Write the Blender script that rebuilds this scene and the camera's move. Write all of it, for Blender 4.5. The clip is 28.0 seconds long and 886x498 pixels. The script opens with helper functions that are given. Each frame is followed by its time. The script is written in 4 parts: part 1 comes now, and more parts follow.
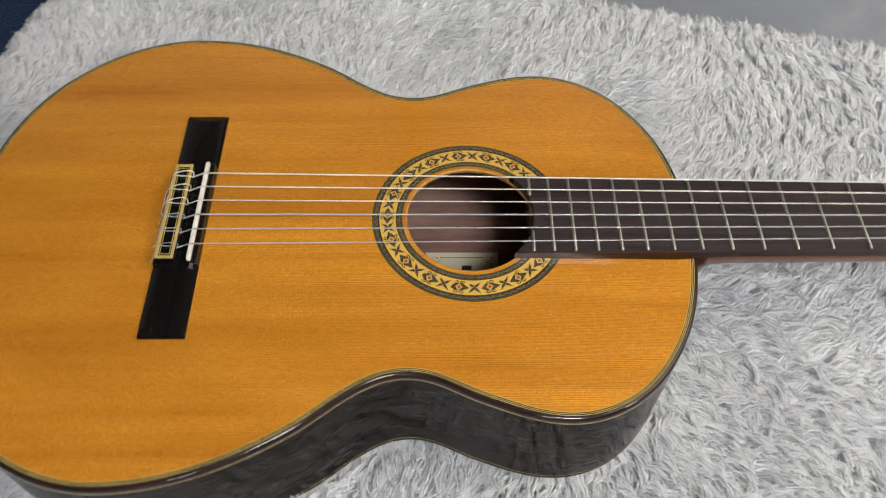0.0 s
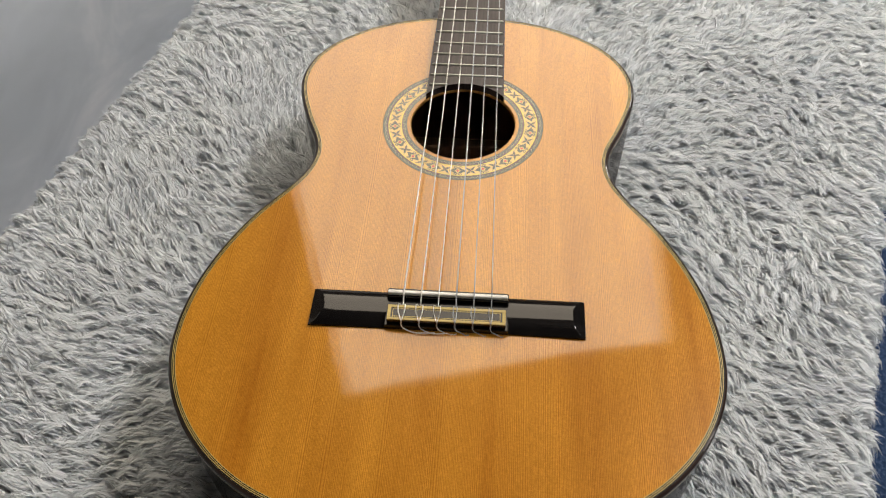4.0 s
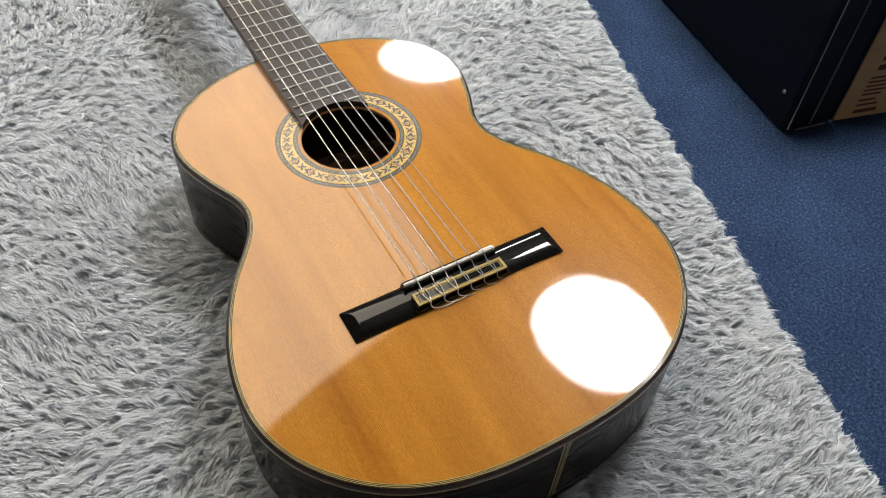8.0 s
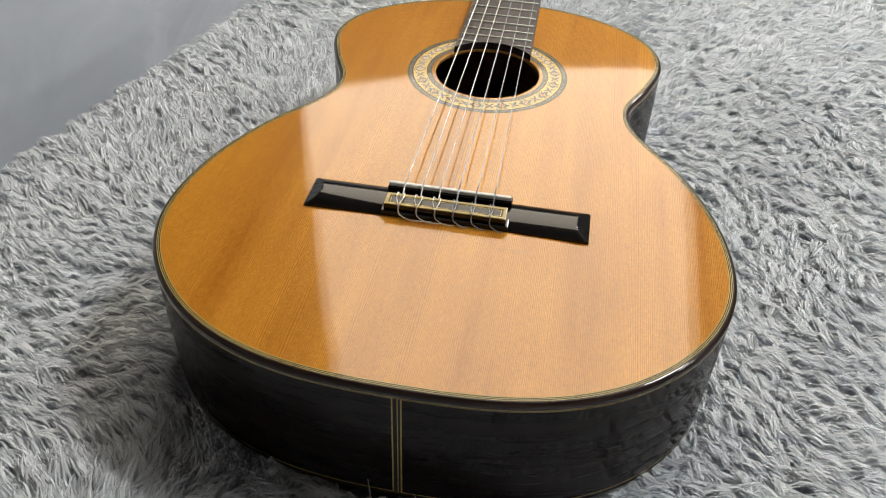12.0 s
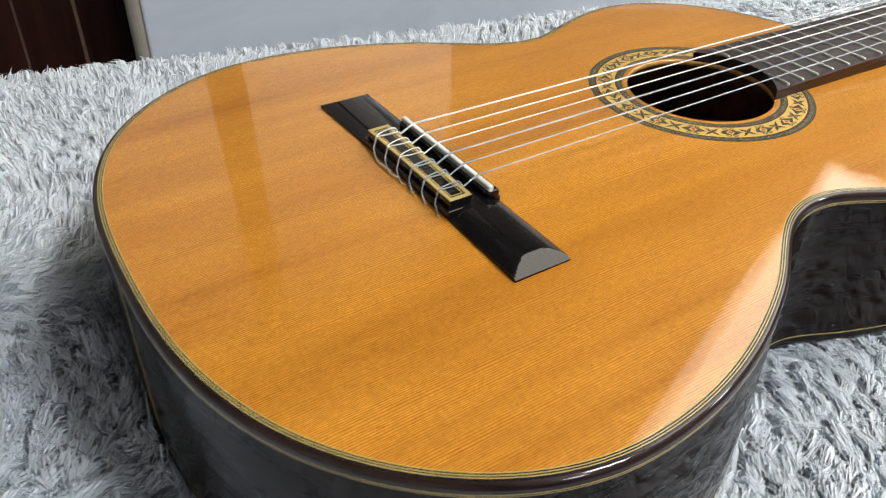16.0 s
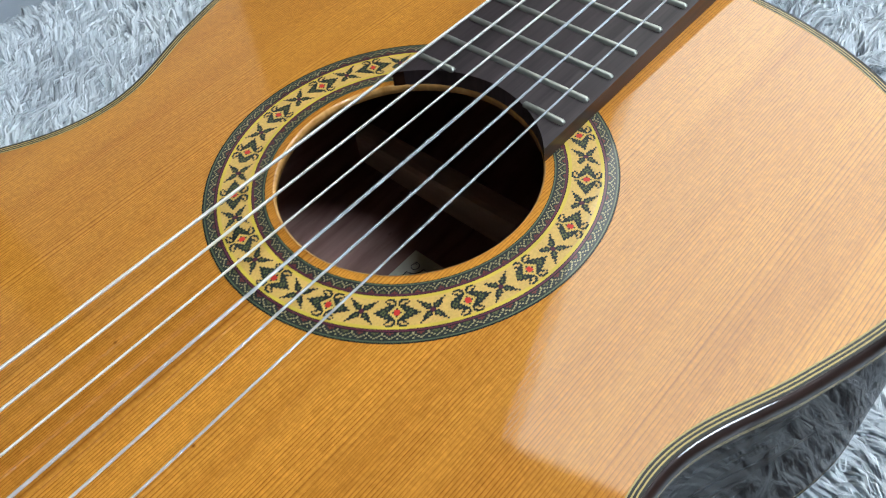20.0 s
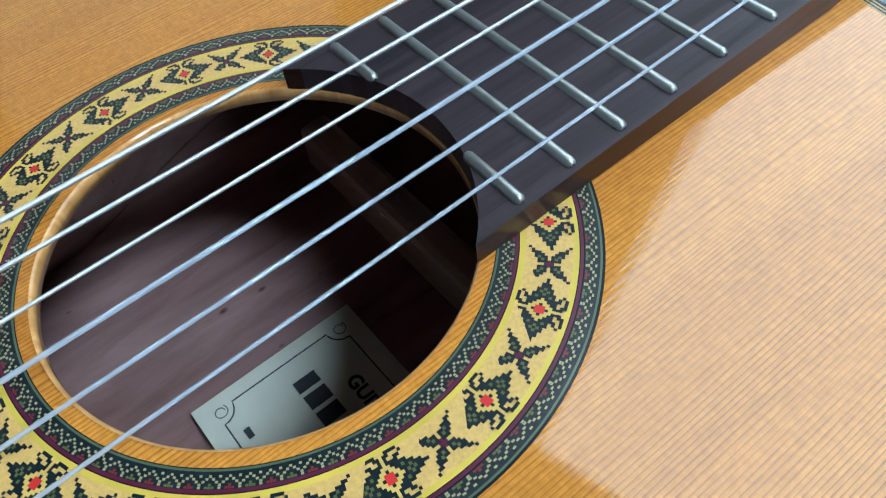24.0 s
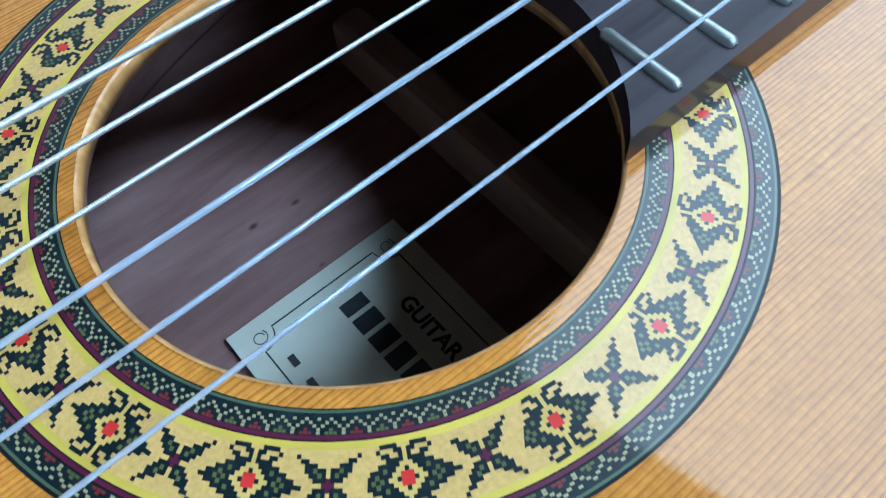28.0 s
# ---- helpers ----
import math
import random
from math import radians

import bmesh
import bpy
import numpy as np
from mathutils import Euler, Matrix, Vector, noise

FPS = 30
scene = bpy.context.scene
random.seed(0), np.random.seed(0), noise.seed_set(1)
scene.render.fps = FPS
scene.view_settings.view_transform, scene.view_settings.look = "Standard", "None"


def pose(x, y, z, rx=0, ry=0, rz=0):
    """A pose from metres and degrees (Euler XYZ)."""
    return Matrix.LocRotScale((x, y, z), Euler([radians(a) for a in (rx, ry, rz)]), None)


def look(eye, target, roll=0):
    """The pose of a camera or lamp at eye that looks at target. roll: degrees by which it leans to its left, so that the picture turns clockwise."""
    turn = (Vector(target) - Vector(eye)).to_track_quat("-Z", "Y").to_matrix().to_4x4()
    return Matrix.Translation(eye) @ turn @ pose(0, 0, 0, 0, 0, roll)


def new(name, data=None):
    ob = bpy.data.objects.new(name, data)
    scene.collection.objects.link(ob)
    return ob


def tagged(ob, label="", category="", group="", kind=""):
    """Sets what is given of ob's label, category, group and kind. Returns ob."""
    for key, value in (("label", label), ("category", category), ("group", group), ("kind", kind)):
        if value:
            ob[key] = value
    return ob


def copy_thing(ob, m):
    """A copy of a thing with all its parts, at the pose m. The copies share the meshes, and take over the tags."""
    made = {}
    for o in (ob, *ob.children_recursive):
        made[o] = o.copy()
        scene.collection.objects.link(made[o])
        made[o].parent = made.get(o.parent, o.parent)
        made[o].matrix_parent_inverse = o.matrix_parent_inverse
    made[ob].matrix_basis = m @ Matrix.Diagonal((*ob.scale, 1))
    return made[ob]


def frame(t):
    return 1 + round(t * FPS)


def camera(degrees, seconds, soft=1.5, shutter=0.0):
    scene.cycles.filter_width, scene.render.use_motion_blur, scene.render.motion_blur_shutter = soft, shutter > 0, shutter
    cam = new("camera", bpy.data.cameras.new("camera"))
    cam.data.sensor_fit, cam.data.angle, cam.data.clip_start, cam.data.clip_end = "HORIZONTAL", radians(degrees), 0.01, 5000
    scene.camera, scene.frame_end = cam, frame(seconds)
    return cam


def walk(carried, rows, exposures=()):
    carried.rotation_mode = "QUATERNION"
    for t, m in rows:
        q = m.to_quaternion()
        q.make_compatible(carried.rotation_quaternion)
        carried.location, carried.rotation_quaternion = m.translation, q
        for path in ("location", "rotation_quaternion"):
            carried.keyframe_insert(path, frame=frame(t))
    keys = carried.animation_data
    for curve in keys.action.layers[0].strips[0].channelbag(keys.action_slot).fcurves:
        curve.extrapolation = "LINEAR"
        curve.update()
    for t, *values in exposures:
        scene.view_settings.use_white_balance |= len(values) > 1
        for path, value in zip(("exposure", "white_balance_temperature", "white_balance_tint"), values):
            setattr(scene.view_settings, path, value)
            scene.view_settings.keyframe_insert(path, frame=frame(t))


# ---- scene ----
cam = camera(57.17, 28.0, soft=1.1, shutter=0.28)
PATH = [
    (0, (0.1518, -0.3271, 0.9752), (0.1589, -0.0374, 0.5678), 1.18),
    (0.5, (0.0815, -0.2926, 0.9558), (0.1614, -0.0145, 0.5481), 1.35),
    (1, (0.0427, -0.2670, 0.9563), (0.1855, -0.0098, 0.5520), 0.86),
    (1.5, (-0.0204, -0.2458, 0.9432), (0.1769, -0.0113, 0.5481), -0.41),
    (2, (-0.1000, -0.2080, 0.9563), (0.1352, -0.0077, 0.5632), -2.08),
    (2.5, (-0.1402, -0.1354, 0.9658), (0.1245, 0.0095, 0.5672), -2.12),
    (3, (-0.2064, -0.0771, 0.9651), (0.0842, 0.0244, 0.5711), -3.23),
    (3.5, (-0.2670, -0.0470, 0.9822), (0.0377, 0.0116, 0.5901), -2.46),
    (5.5, (-0.3553, 0.0834, 1.0356), (-0.0451, 0.0249, 0.6479), 0.37),
    (6, (-0.3556, 0.1443, 1.0541), (-0.0596, 0.0329, 0.6669), 0.40),
    (6.5, (-0.3428, 0.1870, 1.0558), (-0.0619, 0.0288, 0.6736), 1.88),
    (7, (-0.3273, 0.2173, 1.0555), (-0.0558, 0.0357, 0.6770), 2.69),
    (7.5, (-0.3213, 0.2246, 1.0517), (-0.0538, 0.0390, 0.6722), 3.55),
    (8, (-0.3237, 0.2134, 1.0393), (-0.0513, 0.0403, 0.6574), 3.16),
    (8.5, (-0.3470, 0.1677, 1.0394), (-0.0567, 0.0271, 0.6574), 1.88),
    (9, (-0.3767, 0.0803, 1.0366), (-0.0607, -0.0063, 0.6589), 0.49),
    (9.5, (-0.4082, 0.0353, 1.0302), (-0.0684, -0.0082, 0.6659), 1.31),
    (10, (-0.4170, 0.0197, 1.0023), (-0.0605, 0.0022, 0.6522), 3.78),
    (10.5, (-0.4110, -0.0088, 0.9726), (-0.0498, 0.0024, 0.6270), 3.63),
    (11, (-0.4062, -0.0255, 0.9413), (-0.0394, 0.0024, 0.6026), 3.69),
    (11.5, (-0.4133, -0.0434, 0.9092), (-0.0432, 0.0020, 0.5761), 3.11),
    (13.5, (-0.3887, -0.1367, 0.7921), (-0.0059, -0.0023, 0.4999), 1.70),
    (14, (-0.3442, -0.1779, 0.7905), (0.0060, 0.0304, 0.5008), 1.36),
    (14.5, (-0.3015, -0.2257, 0.7776), (0.0032, 0.0400, 0.4833), 1.14),
    (15, (-0.2835, -0.2432, 0.7611), (-0.0129, 0.0543, 0.4640), 1.40),
    (15.5, (-0.2358, -0.2810, 0.7524), (0.0040, 0.0424, 0.4559), 1.17),
    (16, (-0.1848, -0.2898, 0.7542), (0.0329, 0.0492, 0.4581), 0.99),
    (16.5, (-0.1256, -0.2922, 0.7435), (0.0761, 0.0594, 0.4507), 0.84),
    (17, (-0.0745, -0.2829, 0.7469), (0.1156, 0.0714, 0.4496), 1.26),
    (17.5, (-0.0342, -0.2559, 0.7452), (0.1478, 0.0981, 0.4426), 0.63),
    (18, (-0.0018, -0.2243, 0.7409), (0.1878, 0.1175, 0.4291), -0.54),
    (18.5, (0.0149, -0.2015, 0.7462), (0.2148, 0.1151, 0.4148), -1.69),
    (19, (0.0342, -0.1789, 0.7400), (0.2314, 0.1046, 0.3785), -5.12),
    (19.5, (0.0462, -0.1556, 0.7296), (0.2497, 0.0985, 0.3501), -8.04),
    (20, (0.0627, -0.1409, 0.7274), (0.2739, 0.1000, 0.3435), -9.44),
    (20.5, (0.0877, -0.1366, 0.7117), (0.2946, 0.1071, 0.3272), -9.90),
    (22.5, (0.1075, -0.1144, 0.6936), (0.2911, 0.1537, 0.3136), -10.17),
    (23, (0.1289, -0.1060, 0.6913), (0.3100, 0.1662, 0.3130), -8.06),
    (23.5, (0.1466, -0.1018, 0.6775), (0.3181, 0.1658, 0.2915), -8.01),
    (24, (0.1543, -0.1009, 0.6685), (0.3152, 0.1538, 0.2695), -8.43),
    (24.5, (0.1542, -0.0999, 0.6612), (0.3087, 0.1452, 0.2536), -8.49),
    (25, (0.1555, -0.1016, 0.6511), (0.3012, 0.1299, 0.2326), -8.64),
    (25.5, (0.1509, -0.1032, 0.6482), (0.2970, 0.1239, 0.2274), -7.94),
    (26, (0.1404, -0.1065, 0.6450), (0.2805, 0.1182, 0.2209), -7.80),
    (26.5, (0.1383, -0.1049, 0.6450), (0.2787, 0.1181, 0.2201), -7.33),
    (27, (0.1392, -0.0995, 0.6467), (0.2859, 0.1266, 0.2255), -6.83),
    (27.5, (0.1355, -0.0882, 0.6496), (0.2882, 0.1336, 0.2284), -5.91),
    (28, (0.1397, -0.0740, 0.6482), (0.2917, 0.1377, 0.2215), -5.40),
]
walk(cam, [(t, look(eye, target, roll)) for t, eye, target, roll in PATH], [(0.0, 0.20, 7050, 14), (1.0, 0.26, 7150, 13), (3.0, 0.18, 7300, 12), (7.0, 0.29, 6900, 12), (10.0, 0.31, 6900, 11), (12.0, 0.30, 6950, 11), (15.0, 0.62, 6850, 11), (16.0, 0.66, 6450, 10), (17.0, 0.55, 6250, 9), (19.0, 0.36, 5900, 6), (20.0, 0.33, 5600, 4), (23.0, 0.40, 5000, 4), (24.0, 0.40, 4750, 1), (25.0, 0.46, 4450, -2), (26.0, 0.43, 4350, -5), (27.0, 0.42, 4300, -4), (28.0, 0.41, 4250, 0)])

# ---- light ----
world = bpy.data.worlds.new("room_air")
scene.world = world
world.use_nodes = True
world.node_tree.nodes["Background"].inputs["Color"].default_value = (0.75, 0.8, 0.9, 1)
world.node_tree.nodes["Background"].inputs["Strength"].default_value = 0.05
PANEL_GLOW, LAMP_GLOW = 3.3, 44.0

TOP = 0.55          # height of the soundboard's middle over the carpet
DEPTH = 0.104       # body depth
BASE = TOP - DEPTH  # where the guitar's back rests
CEILING = 2.40


# ---- materials ----
class Mat:
    """A node material with short ways to its textures."""

    def __init__(self, name, color=(0.5, 0.5, 0.5), rough=0.5, metal=0.0, coat=0.0, coat_rough=0.05, spec=0.5):
        self.m = bpy.data.materials.new(name)
        self.m.use_nodes = True
        self.t = self.m.node_tree
        self.b = self.t.nodes["Principled BSDF"]
        self.set("Base Color", (*color, 1))
        self.set("Roughness", rough)
        self.set("Metallic", metal)
        self.set("Coat Weight", coat)
        self.set("Coat Roughness", coat_rough)
        self.set("Specular IOR Level", spec)
        self.co = None

    def set(self, name, value):
        self.b.inputs[name].default_value = value

    def add(self, kind, **inputs):
        n = self.t.nodes.new(kind)
        for k, v in inputs.items():
            n.inputs[k].default_value = v
        return n

    def link(self, a, b):
        self.t.links.new(a, b)

    def coords(self, scale=(1, 1, 1), which="Object"):
        if self.co is None:
            self.co = self.t.nodes.new("ShaderNodeTexCoord")
        mp = self.add("ShaderNodeMapping", Scale=scale)
        self.link(self.co.outputs[which], mp.inputs["Vector"])
        return mp.outputs["Vector"]

    def noise(self, scale, detail=3.0, rough=0.55, stretch=(1, 1, 1), distort=0.0):
        n = self.add("ShaderNodeTexNoise", Scale=scale, Detail=detail, Roughness=rough, Distortion=distort)
        self.link(self.coords(stretch), n.inputs["Vector"])
        return n.outputs["Fac"]

    def ramp(self, fac, stops):
        r = self.t.nodes.new("ShaderNodeValToRGB")
        e = r.color_ramp.elements
        while len(e) < len(stops):
            e.new(0.5)
        for el, (pos, c) in zip(e, stops):
            el.position, el.color = pos, (*c, 1)
        self.link(fac, r.inputs["Fac"])
        return r.outputs["Color"]

    def mix(self, fac, a, b, how="MIX"):
        n = self.t.nodes.new("ShaderNodeMix")
        n.data_type, n.blend_type = "RGBA", how
        for v, i in ((fac, 0), (a, 6), (b, 7)):
            if hasattr(v, "is_linked"):
                self.link(v, n.inputs[i])
            elif i:
                n.inputs[i].default_value = (*v, 1)
            else:
                n.inputs[i].default_value = v
        return n.outputs[2]

    def math(self, how, a, b):
        n = self.t.nodes.new("ShaderNodeMath")
        n.operation = how
        for v, i in ((a, 0), (b, 1)):
            if hasattr(v, "is_linked"):
                self.link(v, n.inputs[i])
            else:
                n.inputs[i].default_value = v
        return n.outputs[0]

    def color(self, c):
        self.link(c, self.b.inputs["Base Color"])
        return self

    def rough(self, fac, lo, hi):
        r = self.add("ShaderNodeMapRange", **{"To Min": lo, "To Max": hi})
        self.link(fac, r.inputs["Value"])
        self.link(r.outputs["Result"], self.b.inputs["Roughness"])
        return self

    def bump(self, height, strength=0.3, dist=0.001, coat=False):
        n = self.add("ShaderNodeBump", Strength=strength, Distance=dist)
        self.link(height, n.inputs["Height"])
        self.link(n.outputs["Normal"], self.b.inputs["Normal"])
        if coat:
            self.link(n.outputs["Normal"], self.b.inputs["Coat Normal"])
        return self


def island_random(mat):
    return mat.t.nodes.new("ShaderNodeNewGeometry").outputs["Random Per Island"]


def cedar():
    m = Mat("cedar_top", rough=0.34, coat=0.92, coat_rough=0.042, spec=0.08)
    m.set("Coat IOR", 1.6)
    # growth rings: unevenly spaced thin dark lines along the strings
    y = m.t.nodes.new("ShaderNodeSeparateXYZ")
    m.link(m.coords((1, 1, 1)), y.inputs["Vector"])
    spread = m.math("MULTIPLY", m.noise(1.0, 2.0, 0.5, (0.35, 62, 0)), 0.0085)
    wobble = m.math("MULTIPLY", m.noise(1.0, 2.0, 0.5, (9, 240, 0)), 0.0009)
    at = m.math("ADD", m.math("ADD", y.outputs["Y"], spread), wobble)
    ring = m.math("FRACT", m.math("MULTIPLY", at, 1020.0), 0.0)
    wide = m.noise(1.0, 3.0, 0.55, (2.4, 46, 4), 0.3)
    cloud = m.noise(9.0, 3.0, 0.55, (1, 2.2, 1))
    silk = m.noise(1.0, 3.0, 0.65, (190, 1700, 60))
    fleck = m.noise(1.0, 3.0, 0.65, (850, 420, 200))
    tone = m.ramp(ring, [(0.0, (0.93, 0.90, 0.86)), (0.12, (1.03, 1.04, 1.04)), (0.55, (1.0, 0.99, 0.97)), (0.74, (0.86, 0.79, 0.68)), (0.90, (0.45, 0.34, 0.23)), (1.0, (0.84, 0.78, 0.70))])
    show = m.ramp(m.noise(1.0, 2.0, 0.5, (7, 90, 4)), [(0.3, (0.5, 0.5, 0.5)), (0.68, (1.0, 1.0, 1.0))])
    c = m.mix(1.0, (0.62, 0.278, 0.035), m.mix(show, (0.95, 0.93, 0.89), tone), "MULTIPLY")
    c = m.mix(1.0, c, m.ramp(silk, [(0.3, (0.82, 0.79, 0.74)), (0.5, (0.98, 0.98, 0.97)), (0.7, (1.13, 1.13, 1.12))]), "MULTIPLY")
    c = m.mix(1.0, c, m.ramp(fleck, [(0.30, (0.89, 0.86, 0.82)), (0.52, (1.0, 1.0, 1.0)), (0.72, (1.12, 1.13, 1.15))]), "MULTIPLY")
    c = m.mix(1.0, c, m.ramp(wide, [(0.24, (0.72, 0.61, 0.50)), (0.38, (0.92, 0.88, 0.83)), (0.52, (1.0, 1.0, 1.0)), (0.72, (1.14, 1.14, 1.12))]), "MULTIPLY")
    c = m.mix(1.0, c, m.ramp(cloud, [(0.3, (0.90, 0.85, 0.78)), (0.7, (1.06, 1.06, 1.06))]), "MULTIPLY")
    broad = m.noise(1.0, 2.0, 0.5, (1.3, 17, 4), 0.4)
    c = m.mix(1.0, c, m.ramp(broad, [(0.28, (0.84, 0.78, 0.70)), (0.5, (1.0, 1.0, 1.0)), (0.72, (1.08, 1.09, 1.09))]), "MULTIPLY")
    # a few tiny dark pits and scratches in the varnish
    speck = m.add("ShaderNodeTexVoronoi", Scale=42.0)
    m.link(m.coords((1, 1, 1)), speck.inputs["Vector"])
    c = m.mix(1.0, c, m.ramp(speck.outputs["Distance"], [(0.012, (0.45, 0.36, 0.28)), (0.03, (1.0, 1.0, 1.0))]), "MULTIPLY")
    m.color(c)
    m.bump(m.math("ABSOLUTE", m.math("SUBTRACT", ring, 0.5), 0.0), 0.012, 0.0006, True)
    return m.m


def dark_wood(name, a, b, stretch, coat=0.0, coat_rough=0.06, rough=0.4, grain=1.0, spec=None):
    m = Mat(name, rough=rough, coat=coat, coat_rough=coat_rough, spec=spec if spec is not None else (0.12 if coat else 0.4))
    n = m.noise(1.0, 4.0, 0.6, stretch, 0.4)
    m.color(m.ramp(n, [(0.3, a), (0.7, b)]))
    m.bump(n, 0.12 * grain, 0.0004)
    return m.m


def raw_back():
    """Unvarnished rosewood with streaks and small dark worm-like pores."""
    m = Mat("raw_rosewood", rough=0.6, spec=0.3)
    n = m.noise(1.0, 4.0, 0.6, (14, 90, 60), 0.4)
    c = m.ramp(n, [(0.3, (0.19, 0.10, 0.082)), (0.7, (0.40, 0.25, 0.21))])
    pore = m.add("ShaderNodeTexVoronoi", Scale=1.0)
    m.link(m.coords((70, 130, 90)), pore.inputs["Vector"])
    patchy = m.noise(40.0, 2.0)
    dots = m.math("ADD", pore.outputs["Distance"], m.math("MULTIPLY", patchy, 0.55))
    c = m.mix(1.0, c, m.ramp(dots, [(0.26, (0.25, 0.2, 0.18)), (0.36, (1, 1, 1))]), "MULTIPLY")
    m.color(c)
    m.bump(n, 0.12, 0.0004)
    return m.m


def plain(name, color, rough=0.4, metal=0.0, coat=0.0, vary=0.12, scale=60.0, bump=0.05, spec=0.5):
    m = Mat(name, color, rough, metal, coat, spec=spec)
    n = m.noise(scale, 3.0)
    lo = tuple(v * (1 - vary) for v in color)
    hi = tuple(min(1, v * (1 + vary)) for v in color)
    m.color(m.ramp(n, [(0.3, lo), (0.7, hi)]))
    m.rough(n, max(0.02, rough * 0.8), min(1, rough * 1.2))
    if bump:
        m.bump(n, bump, 0.0005)
    return m.m


def glow(name, color, strength):
    m = Mat(name, color, 0.5)
    m.set("Emission Color", (*color, 1))
    m.set("Emission Strength", strength)
    return m.m


def nylon():
    m = Mat("clear_nylon", (0.86, 0.92, 0.98), 0.08, spec=0.7)
    m.set("Transmission Weight", 0.65)
    m.set("IOR", 1.5)
    return m.m


def wound():
    m = Mat("wound_silver", (0.93, 0.92, 0.88), 0.42, 0.7)
    w = m.add("ShaderNodeTexWave", Scale=900.0)
    m.link(m.coords((1, 0, 0)), w.inputs["Vector"])
    m.bump(w.outputs["Fac"], 0.4, 0.0002)
    return m.m


def fur():
    m = Mat("shag_fibre", rough=0.45, spec=0.45)
    r = island_random(m)
    blotch = m.noise(16.0, 3.0)
    c = m.ramp(r, [(0.0, (0.36, 0.39, 0.42)), (0.24, (0.82, 0.865, 0.90)), (1.0, (0.915, 0.955, 0.985))])
    c = m.mix(1.0, c, m.ramp(blotch, [(0.3, (0.88, 0.885, 0.91)), (0.7, (1, 1, 1))]), "MULTIPLY")
    m.color(c)
    thin = m.add("ShaderNodeBsdfTranslucent")
    m.link(c, thin.inputs["Color"])
    mix = m.add("ShaderNodeMixShader", Fac=0.16)
    m.link(m.b.outputs["BSDF"], mix.inputs[1])
    m.link(thin.outputs["BSDF"], mix.inputs[2])
    m.link(mix.outputs["Shader"], m.t.nodes["Material Output"].inputs["Surface"])
    return m.m


def carpet_mat():
    m = Mat("blue_carpet", rough=0.95, spec=0.1)
    n = m.noise(230.0, 4.0, 0.8)
    s = m.noise(7.0, 3.0)
    hair = m.noise(1.0, 2.0, 0.6, (500, 130, 100))
    c = m.ramp(n, [(0.38, (0.012, 0.026, 0.062)), (0.5, (0.030, 0.060, 0.130)), (0.58, (0.050, 0.088, 0.172)), (0.70, (0.15, 0.20, 0.29))])
    c = m.mix(1.0, c, m.ramp(hair, [(0.35, (0.75, 0.76, 0.8)), (0.65, (1.15, 1.15, 1.15))]), "MULTIPLY")
    m.color(m.mix(1.0, c, m.ramp(s, [(0.3, (0.8, 0.8, 0.82)), (0.7, (1.1, 1.1, 1.1))]), "MULTIPLY"))
    m.bump(n, 0.8, 0.0018)
    return m.m


def steel_paint():
    m = Mat("grey_paint_sheen", rough=0.2, spec=0.7)
    n = m.noise(4.5, 4.0, 0.6, (1, 1, 1.4), 0.8)
    # pale blotches: smudges plus cloudy reflections put into the paint colour
    m.color(m.ramp(n, [(0.3, (0.60, 0.65, 0.71)), (0.55, (0.71, 0.76, 0.82)), (0.72, (0.84, 0.87, 0.92))]))
    m.rough(m.noise(9.0, 3.0), 0.08, 0.30)
    m.bump(m.noise(160.0, 2.0), 0.04, 0.0005)
    return m.m


CEDAR = cedar()
ROSEWOOD = dark_wood("rosewood_gloss", (0.0025, 0.0018, 0.002), (0.012, 0.0065, 0.0055), (12, 12, 160), 0.45, 0.012, 0.45, 0.0, 0.02)
BINDING = dark_wood("rosewood_binding", (0.009, 0.005, 0.004), (0.035, 0.018, 0.014), (30, 30, 300), 0.8, 0.04, 0.35)
INNER = raw_back()
BACK_EDGE = dark_wood("rosewood_back_edge", (0.006, 0.004, 0.0035), (0.02, 0.011, 0.009), (30, 30, 300), 0.0, 0.1, 0.5, 0.3, 0.15)
EBONY = dark_wood("black_bridge", (0.003, 0.003, 0.0035), (0.008, 0.007, 0.007), (300, 10, 80), 0.75, 0.035, 0.35, 0.3, 0.04)
BOARD = dark_wood("fingerboard_rosewood", (0.014, 0.010, 0.012), (0.046, 0.032, 0.035), (8, 420, 60), 0.0, 0.2, 0.42, 2.0)
MAHOGANY = dark_wood("neck_mahogany", (0.10, 0.035, 0.018), (0.20, 0.075, 0.035), (6, 200, 80), 0.8, 0.08, 0.35)
SPRUCE = dark_wood("inner_spruce", (0.42, 0.33, 0.25), (0.62, 0.51, 0.40), (60, 8, 60), 0.0, 0.1, 0.6, 0.2)
EDGE_WOOD = dark_wood("hole_edge_cedar", (0.50, 0.24, 0.06), (0.74, 0.42, 0.13), (300, 300, 8), 1.0, 0.05, 0.35)
CREAM = plain("cream_maple", (0.52, 0.39, 0.13), 0.3, coat=0.35, spec=0.2)
LINE_BLACK = plain("black_fibre", (0.012, 0.014, 0.013), 0.35, coat=0.3, spec=0.15)
NAVY = plain("rosette_navy", (0.008, 0.016, 0.018), 0.3, coat=0.7, scale=900.0, vary=0.4)
PURPLE = plain("rosette_purple", (0.10, 0.012, 0.04), 0.3, coat=0.7)
LIME = plain("rosette_lime", (0.70, 0.52, 0.06), 0.3, coat=0.7)
OCHRE = plain("rosette_ochre", (0.70, 0.45, 0.12), 0.3, coat=0.7, scale=1300.0, vary=0.11)
